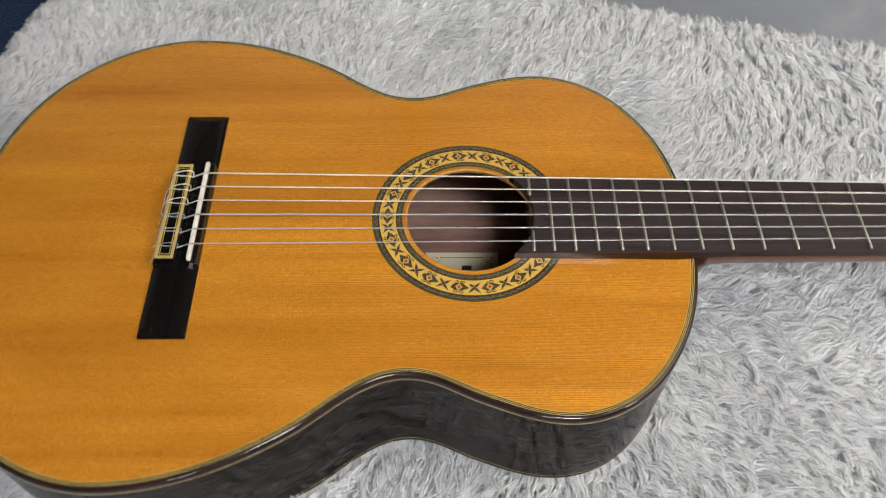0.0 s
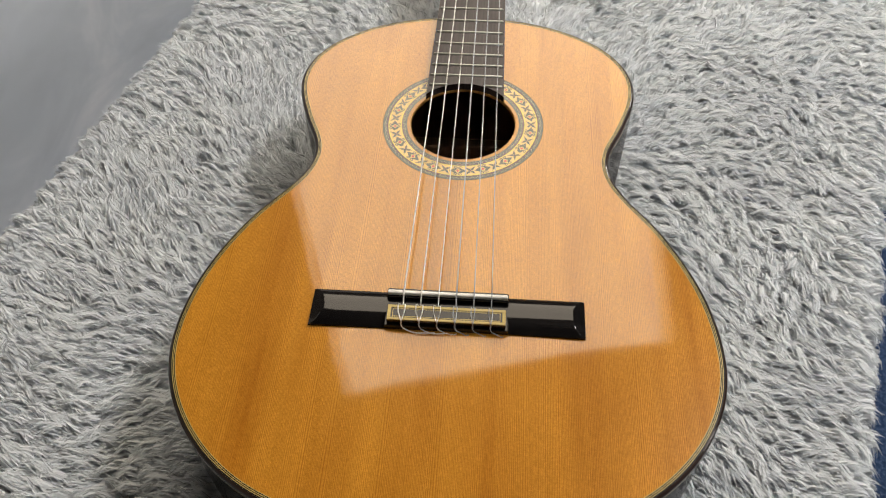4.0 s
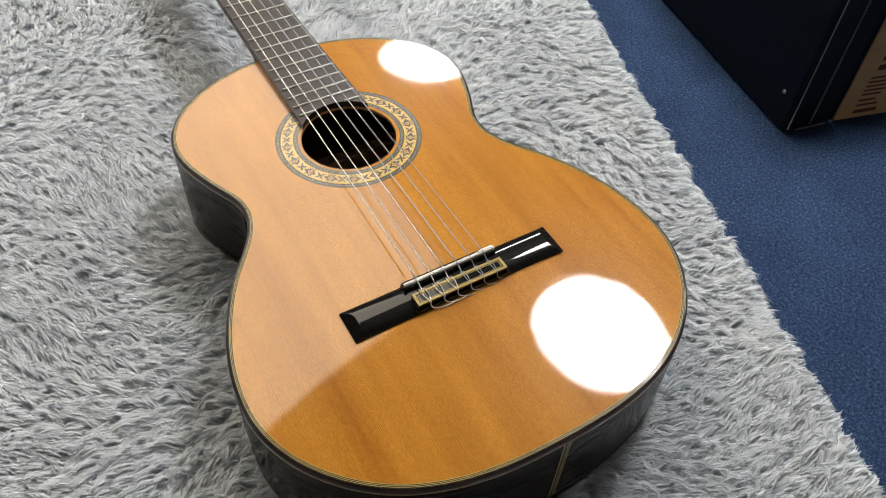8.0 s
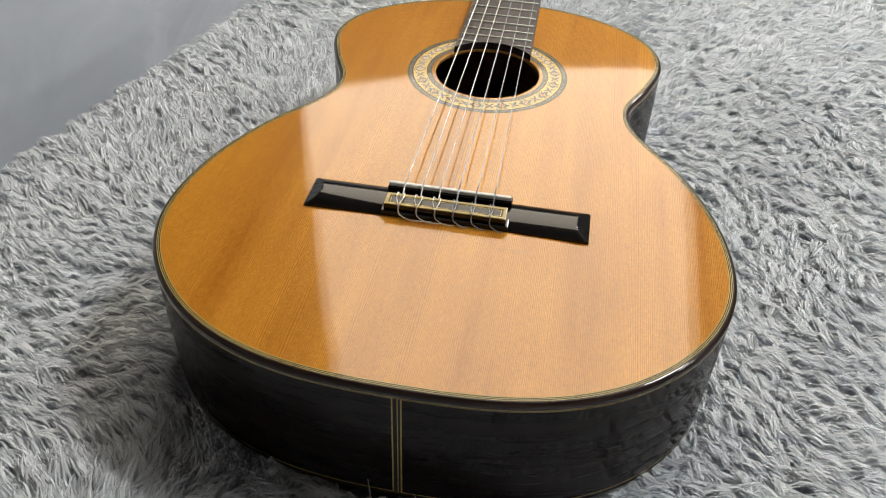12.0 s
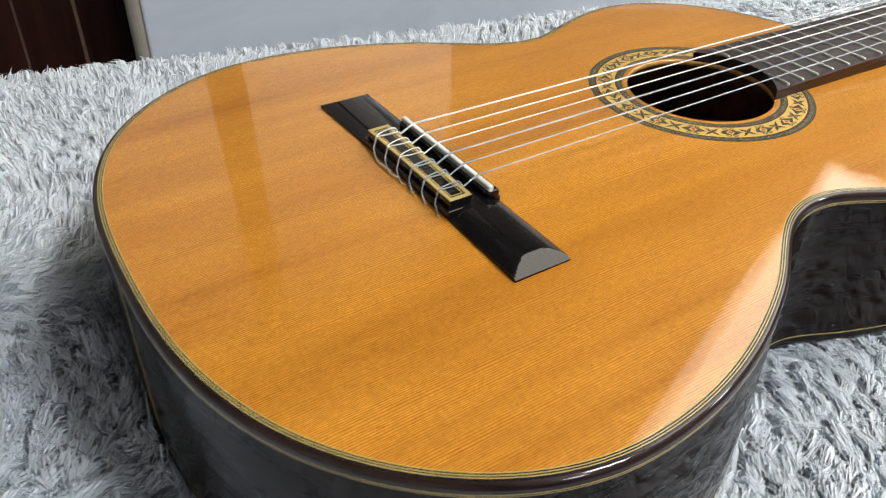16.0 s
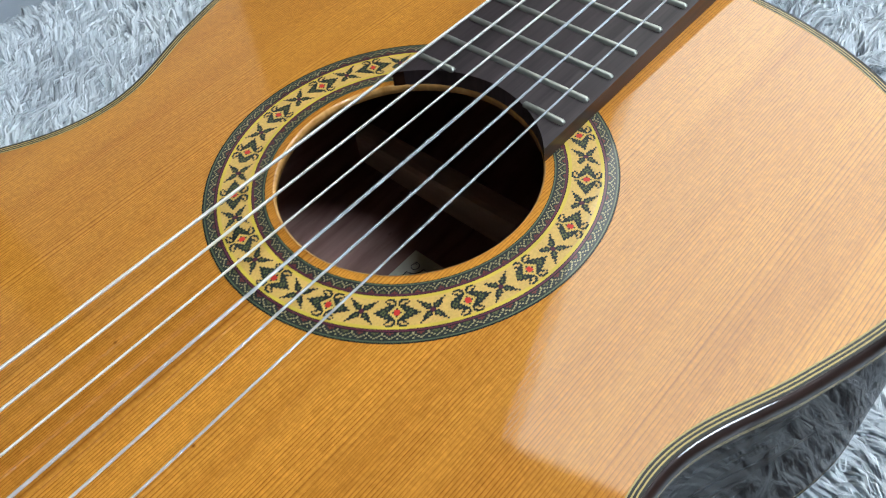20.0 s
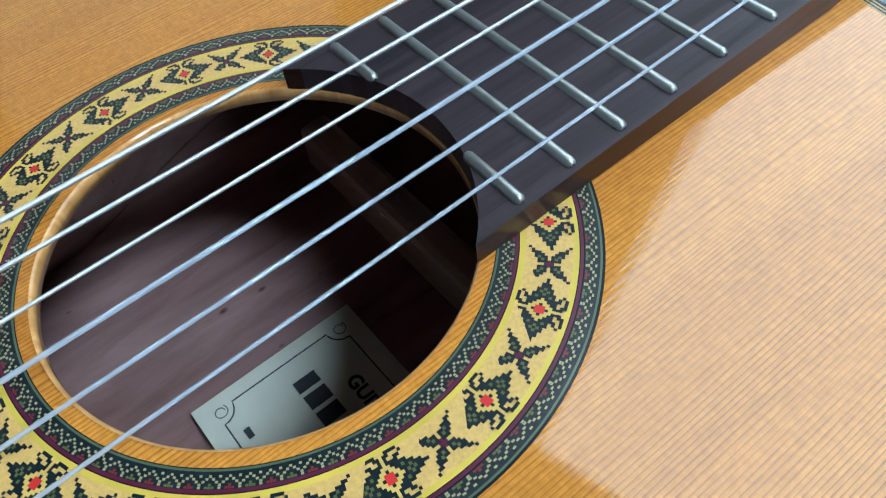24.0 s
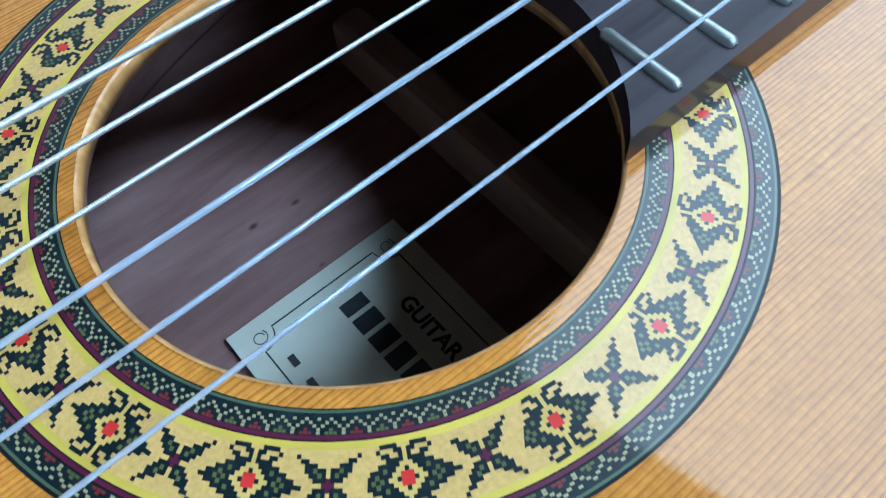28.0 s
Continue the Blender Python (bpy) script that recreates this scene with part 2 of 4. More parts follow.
PALE_LINE = plain("rosette_green_line", (0.10, 0.13, 0.07), 0.3, coat=0.7)
PALE_DOT = plain("rosette_pale", (0.42, 0.37, 0.18), 0.3, coat=0.7)
OLIVE_DOT = plain("rosette_olive", (0.13, 0.14, 0.045), 0.3, coat=0.7)
DULL_RED = plain("rosette_dull_red", (0.17, 0.03, 0.025), 0.3, coat=0.7)
RED_DOT = plain("rosette_red", (0.62, 0.035, 0.025), 0.3, coat=0.7)
BONE = plain("white_bone", (0.80, 0.79, 0.74), 0.25, coat=0.3)
FRET_METAL = plain("nickel_silver", (0.42, 0.43, 0.39), 0.48, 1.0, vary=0.08, scale=400.0)
NYLON, WOUND = nylon(), wound()
FUR, CARPET, STEEL = fur(), carpet_mat(), steel_paint()
BACKING = plain("rug_backing", (0.60, 0.63, 0.66), 0.9, bump=0.3)
PAPER = plain("label_paper", (0.78, 0.76, 0.58), 0.8, vary=0.06, scale=40.0)
INK = plain("label_ink", (0.05, 0.055, 0.055), 0.7)
PALE_THREAD = plain("rosette_pale_thread", (0.68, 0.47, 0.11), 0.3, coat=0.7)
BOARD_SIDE = dark_wood("fingerboard_side", (0.012, 0.005, 0.003), (0.045, 0.018, 0.010), (25, 200, 400), 0.35, 0.06, 0.35)
VINYL = plain("black_vinyl", (0.0016, 0.003, 0.006), 0.5, vary=0.3, scale=500.0, bump=0.3, spec=0.22)
THREAD = plain("pale_thread", (0.72, 0.68, 0.58), 0.8)
DIM_THREAD = plain("dull_thread", (0.16, 0.17, 0.18), 0.8)
KRAFT = plain("brown_cardboard", (0.46, 0.29, 0.14), 0.85, vary=0.1, scale=25.0)
PRINT = plain("brown_print", (0.10, 0.035, 0.018), 0.8)
BROWN = dark_wood("dark_brown_panel", (0.018, 0.006, 0.004), (0.045, 0.016, 0.010), (30, 30, 3), 0.3, 0.2, 0.4)
GROOVE = plain("tan_groove", (0.16, 0.09, 0.065), 0.6)
BEIGE = plain("beige_trim", (0.30, 0.275, 0.22), 0.5)
RUBBER = plain("black_rubber", (0.010, 0.012, 0.014), 0.5)
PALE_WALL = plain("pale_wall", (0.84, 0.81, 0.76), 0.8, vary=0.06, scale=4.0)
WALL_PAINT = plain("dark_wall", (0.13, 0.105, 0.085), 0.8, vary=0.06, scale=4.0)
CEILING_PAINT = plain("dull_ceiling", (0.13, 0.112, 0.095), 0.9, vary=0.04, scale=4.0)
OAK = dark_wood("bench_wood", (0.16, 0.09, 0.045), (0.28, 0.17, 0.09), (4, 60, 60))
PANEL_LIGHT = glow("lit_diffuser", (1.0, 0.925, 0.80), PANEL_GLOW)
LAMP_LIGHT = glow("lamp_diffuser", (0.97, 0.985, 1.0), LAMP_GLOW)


# ---- mesh helpers ----
def part(name, geo, material, parent=None, label="", smooth=False):
    """Links (verts, faces) or a bmesh as ONE mesh object under a thing or a part."""
    me = bpy.data.meshes.new(name)
    if isinstance(geo, bmesh.types.BMesh):
        geo.to_mesh(me)
        geo.free()
    else:
        me.from_pydata([tuple(v) for v in geo[0]], [], [tuple(f) for f in geo[1]])
    for m in material if isinstance(material, (list, tuple)) else [material]:
        me.materials.append(m)
    if smooth:
        me.polygons.foreach_set("use_smooth", [True] * len(me.polygons))
    me.update()
    ob = new(name, me)
    ob.parent = parent
    return tagged(ob, label)


def thing(name, label, category, at=(0, 0, 0), turn=0.0, group="", kind=""):
    ob = new(name)
    ob.empty_display_size = 0.05
    ob.matrix_world = pose(*at, 0, 0, turn)
    return tagged(ob, label, category, group, kind)


def box(x0, x1, y0, y1, z0, z1, bevel=0.0, segments=2):
    bm = bmesh.new()
    bmesh.ops.create_cube(bm, size=1)
    for v in bm.verts:
        v.co = Vector(((x0 + x1) / 2 + v.co.x * (x1 - x0), (y0 + y1) / 2 + v.co.y * (y1 - y0), (z0 + z1) / 2 + v.co.z * (z1 - z0)))
    if bevel:
        bmesh.ops.bevel(bm, geom=list(bm.edges), offset=bevel, segments=segments, affect="EDGES", profile=0.5)
    return bm


def grid_faces(rows, cols, wrap=False, flip=False):
    out = []
    for i in range(rows - 1):
        for j in range(cols if wrap else cols - 1):
            k = (j + 1) % cols
            f = (i * cols + j, i * cols + k, (i + 1) * cols + k, (i + 1) * cols + j)
            out.append(f[::-1] if flip else f)
    return out


def loft(sections, closed=True, caps=True, flip=False):
    """Skin over sections, lists of points of one length."""
    n = len(sections[0])
    verts = [p for s in sections for p in s]
    faces = grid_faces(len(sections), n, closed, flip)
    if caps and closed:
        last = (len(sections) - 1) * n
        a, b = tuple(range(n))[::-1], tuple(last + i for i in range(n))
        ends = [b] if caps == "end" else [a, b]
        faces += [e[::-1] for e in ends] if flip else ends
    return verts, faces


def tube(points, radius, sides=8, taper=None):
    """A round cord along points."""
    pts = [Vector(p) for p in points]
    rings, up = [], Vector((0.13, 0.21, 0.97)).normalized()
    for i, p in enumerate(pts):
        d = (pts[min(i + 1, len(pts) - 1)] - pts[max(i - 1, 0)]).normalized()
        a = d.cross(up).normalized()
        b = d.cross(a)
        r = radius if taper is None else radius * taper[i]
        rings.append([p + r * (math.cos(t) * a + math.sin(t) * b) for t in (2 * math.pi * k / sides for k in range(sides))])
    return loft(rings)


def smooth_line(nodes, steps=8):
    """Catmull-Rom through a few nodes."""
    p = [Vector(nodes[0])] + [Vector(n) for n in nodes] + [Vector(nodes[-1])]
    out = []
    for i in range(1, len(p) - 2):
        for s in range(steps):
            t = s / steps
            out.append(0.5 * (2 * p[i] + (p[i + 1] - p[i - 1]) * t + (2 * p[i - 1] - 5 * p[i] + 4 * p[i + 1] - p[i + 2]) * t * t
                              + (3 * p[i] - p[i - 1] - 3 * p[i + 1] + p[i + 2]) * t ** 3))
    return out + [p[-2]]


# ---- room ----
def slab(name, corners, z0, z1, material, label, category="", kind="structure"):
    n = len(corners)
    verts = [(x, y, z0) for x, y in corners] + [(x, y, z1) for x, y in corners]
    faces = [tuple(range(n))[::-1], tuple(range(n, 2 * n))] + [(i, (i + 1) % n, n + (i + 1) % n, n + i) for i in range(n)]
    return tagged(part(name, (verts, faces), material), label, category or name, kind=kind)


X0, X1, Y0, Y1 = -2.6, 7.4, -4.2, 1.8
slab("floor", [(X0, Y0), (X1, Y0), (X1, Y1), (X0, Y1)], -0.10, -0.012, BACKING, "concrete floor under blue carpet tiles", "floor")
# north wall split pale and dark to shape its reflection in the varnish
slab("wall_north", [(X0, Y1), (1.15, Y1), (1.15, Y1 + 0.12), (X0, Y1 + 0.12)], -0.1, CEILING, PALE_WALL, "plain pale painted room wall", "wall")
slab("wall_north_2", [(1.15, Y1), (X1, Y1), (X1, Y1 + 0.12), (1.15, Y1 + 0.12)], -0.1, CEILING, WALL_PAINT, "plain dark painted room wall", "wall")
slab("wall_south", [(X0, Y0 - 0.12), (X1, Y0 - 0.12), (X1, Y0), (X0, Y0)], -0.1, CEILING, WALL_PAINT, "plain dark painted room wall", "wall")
# wall out of view, made pale to bounce fill light onto the rug
slab("wall_west_bounce", [(X0 - 0.12, Y0), (X0, Y0), (X0, Y1), (X0 - 0.12, Y1)], -0.1, CEILING, PALE_WALL, "plain pale painted room wall", "wall")
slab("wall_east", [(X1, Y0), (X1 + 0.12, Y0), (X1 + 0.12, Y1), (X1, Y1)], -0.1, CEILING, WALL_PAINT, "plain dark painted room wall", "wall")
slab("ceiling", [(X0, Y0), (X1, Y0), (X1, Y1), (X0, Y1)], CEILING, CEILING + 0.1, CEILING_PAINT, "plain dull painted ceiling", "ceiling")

# lit ceiling panel and two round lamps in a row, mirrored in the varnish
PANEL = [(0.811, 0.442), (1.137, -0.785), (4.46, -0.935), (3.40, 1.52)]
panel = thing("ceiling_light_panel", "large lit white diffuser panel set in the ceiling", "ceiling light", (2.3, 0.1, CEILING - 0.03))
part("diffuser", ([(x - 2.3, y - 0.1, z) for z in (0.0, 0.028) for x, y in PANEL],
                  [(3, 2, 1, 0), (4, 5, 6, 7)] + [(i, (i + 1) % 4, 4 + (i + 1) % 4, 4 + i) for i in range(4)]), PANEL_LIGHT, panel, "glowing white diffuser")


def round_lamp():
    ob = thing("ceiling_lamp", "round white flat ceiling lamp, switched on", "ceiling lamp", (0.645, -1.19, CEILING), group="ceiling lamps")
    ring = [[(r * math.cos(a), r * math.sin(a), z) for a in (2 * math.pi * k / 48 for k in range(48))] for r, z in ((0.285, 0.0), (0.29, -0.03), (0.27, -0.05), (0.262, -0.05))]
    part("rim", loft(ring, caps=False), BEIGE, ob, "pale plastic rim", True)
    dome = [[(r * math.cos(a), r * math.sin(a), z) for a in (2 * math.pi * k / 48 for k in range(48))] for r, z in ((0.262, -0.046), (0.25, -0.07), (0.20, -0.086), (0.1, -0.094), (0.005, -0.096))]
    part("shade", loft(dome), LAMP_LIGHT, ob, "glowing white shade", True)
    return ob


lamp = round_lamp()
# the lamp at y -3.30 is unseen, added to fill the partition and rug
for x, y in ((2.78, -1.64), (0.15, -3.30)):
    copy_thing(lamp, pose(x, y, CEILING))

# ---- furniture round the rug ----
RUG_TURN = -15.3
RU = Vector((math.cos(radians(RUG_TURN)), math.sin(radians(RUG_TURN)), 0))
RV = Vector((-RU.y, RU.x, 0))
RUG_MID = Vector((0.0, 0.0625, 0.0))
RUG_Z = BASE + 0.001

bench = thing("bench", "low wooden bench hidden under the fur rug", "bench", (RUG_MID.x + 0.5325 * RU.x, RUG_MID.y + 0.5325 * RU.y, 0), RUG_TURN)
part("seat", box(-0.8175, 0.8175, -0.335, 0.335, RUG_Z - 0.06, RUG_Z - 0.018, 0.01), OAK, bench)
for sx in (-0.74, 0.74):
    for sy in (-0.28, 0.28):
        part("leg", box(sx - 0.03, sx + 0.03, sy - 0.03, sy + 0.03, 0, RUG_Z - 0.06, 0.004), OAK, bench)

part_turn = math.degrees(math.atan(-0.29))
screen = thing("partition_panel", "grey painted partition panel with a beige edge strip, on a black base rail", "partition", (0.029, 0.8496, 0), part_turn)
part("board", box(0.020, 2.1, 0.0, 0.035, 0.006, 0.72, 0.004), STEEL, screen)
part("edge_strip", box(0.0, 0.020, -0.004, 0.039, 0.03, 0.725, 0.009, 4), BEIGE, screen, "rounded beige edge strip")
part("base_rail", box(1.14, 2.05, -0.03, 0.05, 0.0, 0.05, 0.008, 3), RUBBER, screen, "black base rail")
part("post", box(0.070, 0.128, 0.036, 0.075, 0.03, 1.55, 0.004), BROWN, screen, "tall dark post behind the panel")

cab = thing("brown_cabinet", "dark brown wooden cabinet with thin tan grooves", "cabinet", (0.015, 0.930, 0), part_turn)
part("body", box(-1.1, 0.16, 0.02, 0.45, 0.03, 0.74, 0.004), BROWN, cab)
part("plinth", box(-1.08, 0.14, 0.035, 0.43, 0.0, 0.03), RUBBER, cab)
for i in range(14):
    x = -0.040 - 0.079 * i
    part("plank", box(x - 0.077 + 0.0002, x - 0.0022 if i else -0.042, 0.006, 0.02, 0.05, 0.725, 0.002), BROWN, cab)
    part("groove", box(x - 0.0018, x + 0.0018, 0.010, 0.02, 0.05, 0.725), GROOVE, cab, "thin tan groove line")


def guitar_case():
    a = math.degrees(math.atan2(-0.093, 0.491))
    ob = thing("instrument_case", "black vinyl hard case with stitched edges standing on the carpet", "case", (0.357, -0.979, 0), a)
    h, l, w = 0.42, 1.05, 0.118
    part("shell", box(0.0, l, -w, 0.0, 0.004, h, 0.010, 4), VINYL, ob)
    for y in (-0.006, -w + 0.006):
        part("piping", tube([(0.0015, y, 0.014), (0.0, y, 0.1), (0.0, y, 0.3), (0.0015, y, h - 0.01)], 0.0035), VINYL, ob, "black piping")
    for y, thread in ((-0.009, THREAD), (-0.060, DIM_THREAD)):
        for i in range(58):
            z = 0.014 + i * 0.007
            part("stitch", box(-0.0020, -0.0002, y - 0.0021, y + 0.0021, z, z + 0.0050, 0.0003, 1), thread, ob)
    part("seam", tube([(-0.0005, -0.066, 0.012), (-0.0005, -0.066, h - 0.012)], 0.0012, 6), VINYL, ob, "raised seam")
    rivet = [[(0.035 + r * math.cos(t), y, 0.080 + r * math.sin(t)) for t in (2 * math.pi * k / 14 for k in range(14))] for r, y in ((0.0045, 0.0), (0.004, 0.0015), (0.002, 0.0024), (0.0003, 0.0026))]
    part("rivet", loft(rivet), FRET_METAL, ob, "shiny metal rivet", True)
    part("corner_scuff", box(-0.0022, -0.0004, -0.10, -0.03, 0.0055, 0.009, 0.0008), DIM_THREAD, ob, "worn pale scuff")
    return ob


guitar_case()


def cardboard_box():
    a = math.degrees(math.atan2(-0.110, 0.506)) - 3
    ob = thing("cardboard_box", "brown cardboard box with brown printing on the carpet", "box", (0.338, -1.102, 0), a)
    part("carton", box(0.0, 0.5, -0.46, 0.0, 0.0, 0.40, 0.003), KRAFT, ob)
    part("tape_seam", box(-0.0012, -0.0002, -0.455, -0.003, 0.168, 0.172), KRAFT, ob)
    bars = [(-0.055, 0.032, 0.140, 0.012), (-0.055, 0.032, 0.118, 0.012), (-0.05, 0.04, 0.014, 0.008), (-0.14, 0.06, 0.125, 0.010), (-0.13, 0.05, 0.106, 0.006),
            (-0.15, 0.05, 0.076, 0.012), (-0.05, 0.03, 0.098, 0.004), (-0.05, 0.035, 0.088, 0.004), (-0.05, 0.03, 0.078, 0.004), (-0.05, 0.035, 0.068, 0.004),
            (-0.05, 0.03, 0.058, 0.004), (-0.05, 0.025, 0.044, 0.004), (-0.05, 0.035, 0.032, 0.004), (-0.16, 0.06, 0.03, 0.016)]
    for y, w, z, h in bars:
        part("print_bar", box(-0.0010, -0.0002, y - w, y + 0.012, z, z + h), PRINT, ob, "brown printed bar")
    return ob


cardboard_box()

# ---- guitar ----
guitar = thing("classical_guitar", "glossy cedar-top classical guitar lying on a fur rug", "guitar", (0, 0, TOP))
HOLE_X, HOLE_R, ROSE_R = 0.1775, 0.0420, 0.0645


def top_z(x, y):
    """The gently arched top, over the guitar's own level, slightly uneven over its fan struts."""
    return 0.0019 - 0.085 * (x - 0.06) ** 2 - 0.145 * y * y + 0.000045 * math.sin(58 * y + 9 * x + 0.6) * math.cos(21 * x - 0.8)


def half_outline(steps=22):
    """Half of the body's outline from tail to neck: bouts and waist as smooth arcs between stations (x, y, heading)."""
    stations = [(-0.1565, 0.0, 90), (-0.1395, 0.103, 66), (-0.030, 0.1805, 0), (0.070, 0.1505, -30), (0.138, 0.1142, 0), (0.182, 0.1290, 20), (0.232, 0.1410, 0), (0.292, 0.1105, -51), (0.3185, 0.058, -75), (0.3255, 0.0, -90)]
    out = []
    for (xa, ya, ha), (xb, yb, hb) in zip(stations, stations[1:]):
        a, b = Vector((xa, ya)), Vector((xb, yb))
        k = (b - a).length * 1.05
        ta, tb = (Vector((math.cos(radians(h)), math.sin(radians(h)))) * k for h in (ha, hb))
        for s in range(steps):
            t = s / steps
            out.append((2 * t ** 3 - 3 * t * t + 1) * a + (t ** 3 - 2 * t * t + t) * ta + (3 * t * t - 2 * t ** 3) * b + (t ** 3 - t * t) * tb)
    return out + [Vector(stations[-1][:2])]


HALF = half_outline()
RING = HALF + [Vector((p.x, -p.y)) for p in reversed(HALF[1:-1])]
NR = len(RING)
NORMALS = []
for i, p in enumerate(RING):
    d = (RING[(i + 1) % NR] - RING[i - 1]).normalized()
    NORMALS.append(Vector((-d.y, d.x)))


def edge(i, inset):
    """The outline's point i, moved inwards."""
    return RING[i % NR] - NORMALS[i % NR] * inset


def top_band(a, b, lift=0.0):
    """A flat band of the top between two insets from the edge."""
    rows = []
    for inset in (a, b):
        row = []
        for i in range(NR):
            q = edge(i, inset)
            row.append((q.x, q.y, top_z(q.x, q.y) + lift))
        rows.append(row)
    return loft(rows, caps=False, flip=True)


def side_band(profile, first=0, count=None):
    """A band round the body: profile rows of (inset, depth under the top's edge)."""
    count = NR if count is None else count
    rows = []
    for inset, z in profile:
        row = []
        for i in range(first, first + count + (0 if count == NR else 1)):
            q, p = edge(i, inset), RING[i % NR]
            row.append((q.x, q.y, (top_z(p.x, p.y) - z) if z < 0.03 else -z))
        rows.append(row)
    return loft(rows, closed=count == NR, caps=False, flip=True)


# soundboard: rings from the hole out to the purfling
def soundboard():
    hole = Vector((HOLE_X, 0))
    rows = []
    for f in [0.0] + [((k + 1) / 22) for k in range(22)]:
        row = []
        for i in range(NR):
            q = edge(i, 0.0052)
            d = (q - hole)
            s = hole + d.normalized() * HOLE_R
            p = s + (q - s) * f
            row.append((p.x, p.y, top_z(p.x, p.y)))
        rows.append(row)
    return loft(rows, caps=False)


part("soundboard", soundboard(), CEDAR, guitar, "orange-brown cedar soundboard, straight grained and glossy", True)
hole_wall = [[(HOLE_X + r * math.cos(a), r * math.sin(a), top_z(HOLE_X + r * math.cos(a), r * math.sin(a)) + z) for a in (2 * math.pi * k / 120 for k in range(120))]
             for r, z in ((HOLE_R + 0.0004, 0.0003), (HOLE_R, 0.0001), (HOLE_R - 0.0003, -0.0004), (HOLE_R - 0.0003, -0.0030), (HOLE_R + 0.02, -0.0032))]
part("hole_rim", loft(hole_wall, caps=False, flip=True), EDGE_WOOD, guitar, "pale cut wood edge of the soundhole", True)
part("inner_top", loft([[(edge(i, 0.004).x, edge(i, 0.004).y, -0.006) for i in range(NR)],
                        [(HOLE_X + (HOLE_R + 0.018) * (edge(i, 0).x - HOLE_X) / (edge(i, 0) - Vector((HOLE_X, 0))).length, (HOLE_R + 0.018) * edge(i, 0).y / (edge(i, 0) - Vector((HOLE_X, 0))).length, -0.0022) for i in range(NR)]], caps=False, flip=True), SPRUCE, guitar)

# purfling lines on the top's edge, then the rounded binding
inset = 0.0052
for k, (w, m) in enumerate([(0.0004, CREAM), (0.0006, LINE_BLACK), (0.0004, CREAM), (0.0006, LINE_BLACK), (0.0004, CREAM), (0.0007, LINE_BLACK)]):
    part("purfling_line", top_band(inset, inset - w, 0.00006), m, guitar, "pale purfling line" if m is CREAM else "dark purfling line")
    inset -= w
part("binding", side_band([(inset, 0.0), (0.0017, 0.00008), (0.0011, 0.0004), (0.0005, 0.0010), (0.0001, 0.0018), (0.0, 0.0028), (0.0, 0.0042)]), BINDING, guitar, "dark rosewood binding round the top edge", True)
z = 0.0042
for w, m in ((0.0005, CREAM), (0.0005, LINE_BLACK), (0.0004, CREAM)):
    part("side_line", side_band([(-0.00004, z), (-0.00004, z + w)]), m, guitar, "pale line under the binding" if m is CREAM else "dark line under the binding")
    z += w
H2 = len(HALF) - 1
RIB = [(0.0, z), (-0.0001, 0.0299), (-0.0002, 0.05), (0.0, 0.0915)]
part("side_rib", side_band(RIB, 0, H2), ROSEWOOD, guitar, "glossy dark rosewood side", True)
part("side_rib", side_band(RIB, H2, H2), ROSEWOOD, guitar, "glossy dark rosewood side", True)
part("back_line", side_band([(-0.00005, 0.0915), (-0.00005, 0.0922)]), CREAM, guitar, "pale line above the back binding")
part("back_binding", side_band([(0.0, 0.0922), (0.0, 0.0955), (0.001, 0.0975), (0.004, 0.0985)]), BACK_EDGE, guitar, "dark rosewood back binding", True)
back_rows = []
for f in (1.0, 0.9, 0.75, 0.6, 0.4, 0.2, 0.02):
    back_rows.append([(0.08 + (edge(i, 0.004).x - 0.08) * f, edge(i, 0.004).y * f, -0.0985 - (DEPTH - 0.0985) * (1 - f * f)) for i in range(NR)])
part("back", loft(back_rows, caps="end"), ROSEWOOD, guitar, "dark rosewood arched back", True)
part("inner_back", loft([[(x, y, -0.0865 - 1.9 * (-0.0985 - zz)) for x, y, zz in row] for row in back_rows], caps="end", flip=True), INNER, guitar, "unvarnished purplish-brown inside of the back", True)
part("inner_side", side_band([(0.003, 0.008), (0.003, 0.0299), (0.003, 0.089)]), INNER, guitar, "unvarnished inside of the sides", True)

# tail graft: dark strip between pale lines
for y0, y1, m, lab in ((-0.0034, -0.0026, CREAM, "pale tail line"), (-0.0014, -0.0008, CREAM, "pale tail line"), (0.0014, 0.0022, CREAM, "pale tail line"), (-0.0026, -0.0014, LINE_BLACK, "dark tail strip"), (-0.0008, 0.0014, LINE_BLACK, "dark tail strip")):
    part("tail_strip", box(-0.15675, -0.1556, y0, y1, -0.0915, top_z(-0.1565, 0) - z + 0.0002), m, guitar, lab)

# linings and braces inside
verts, faces = [], []
for i in range(0, NR, 2):
    a, b = edge(i, 0.0032), edge(i, 0.0095)
    t = (edge(i + 1, 0.0032) - edge(i, 0.0032)) * 0.7
    k = len(verts)
    verts += [(a.x, a.y, -0.024), (a.x + t.x, a.y + t.y, -0.024), (a.x, a.y, -0.010), (a.x + t.x, a.y + t.y, -0.010), (b.x, b.y, -0.010), (b.x + t.x, b.y + t.y, -0.010)]
    faces += [(k, k + 1, k + 5, k + 4), (k, k + 4, k + 2), (k + 1, k + 3, k + 5), (k + 2, k + 4, k + 5, k + 3)]
tagged(part("kerfed_lining", (verts, faces), SPRUCE, guitar, "notched lining blocks inside the rim"), kind="stuff")
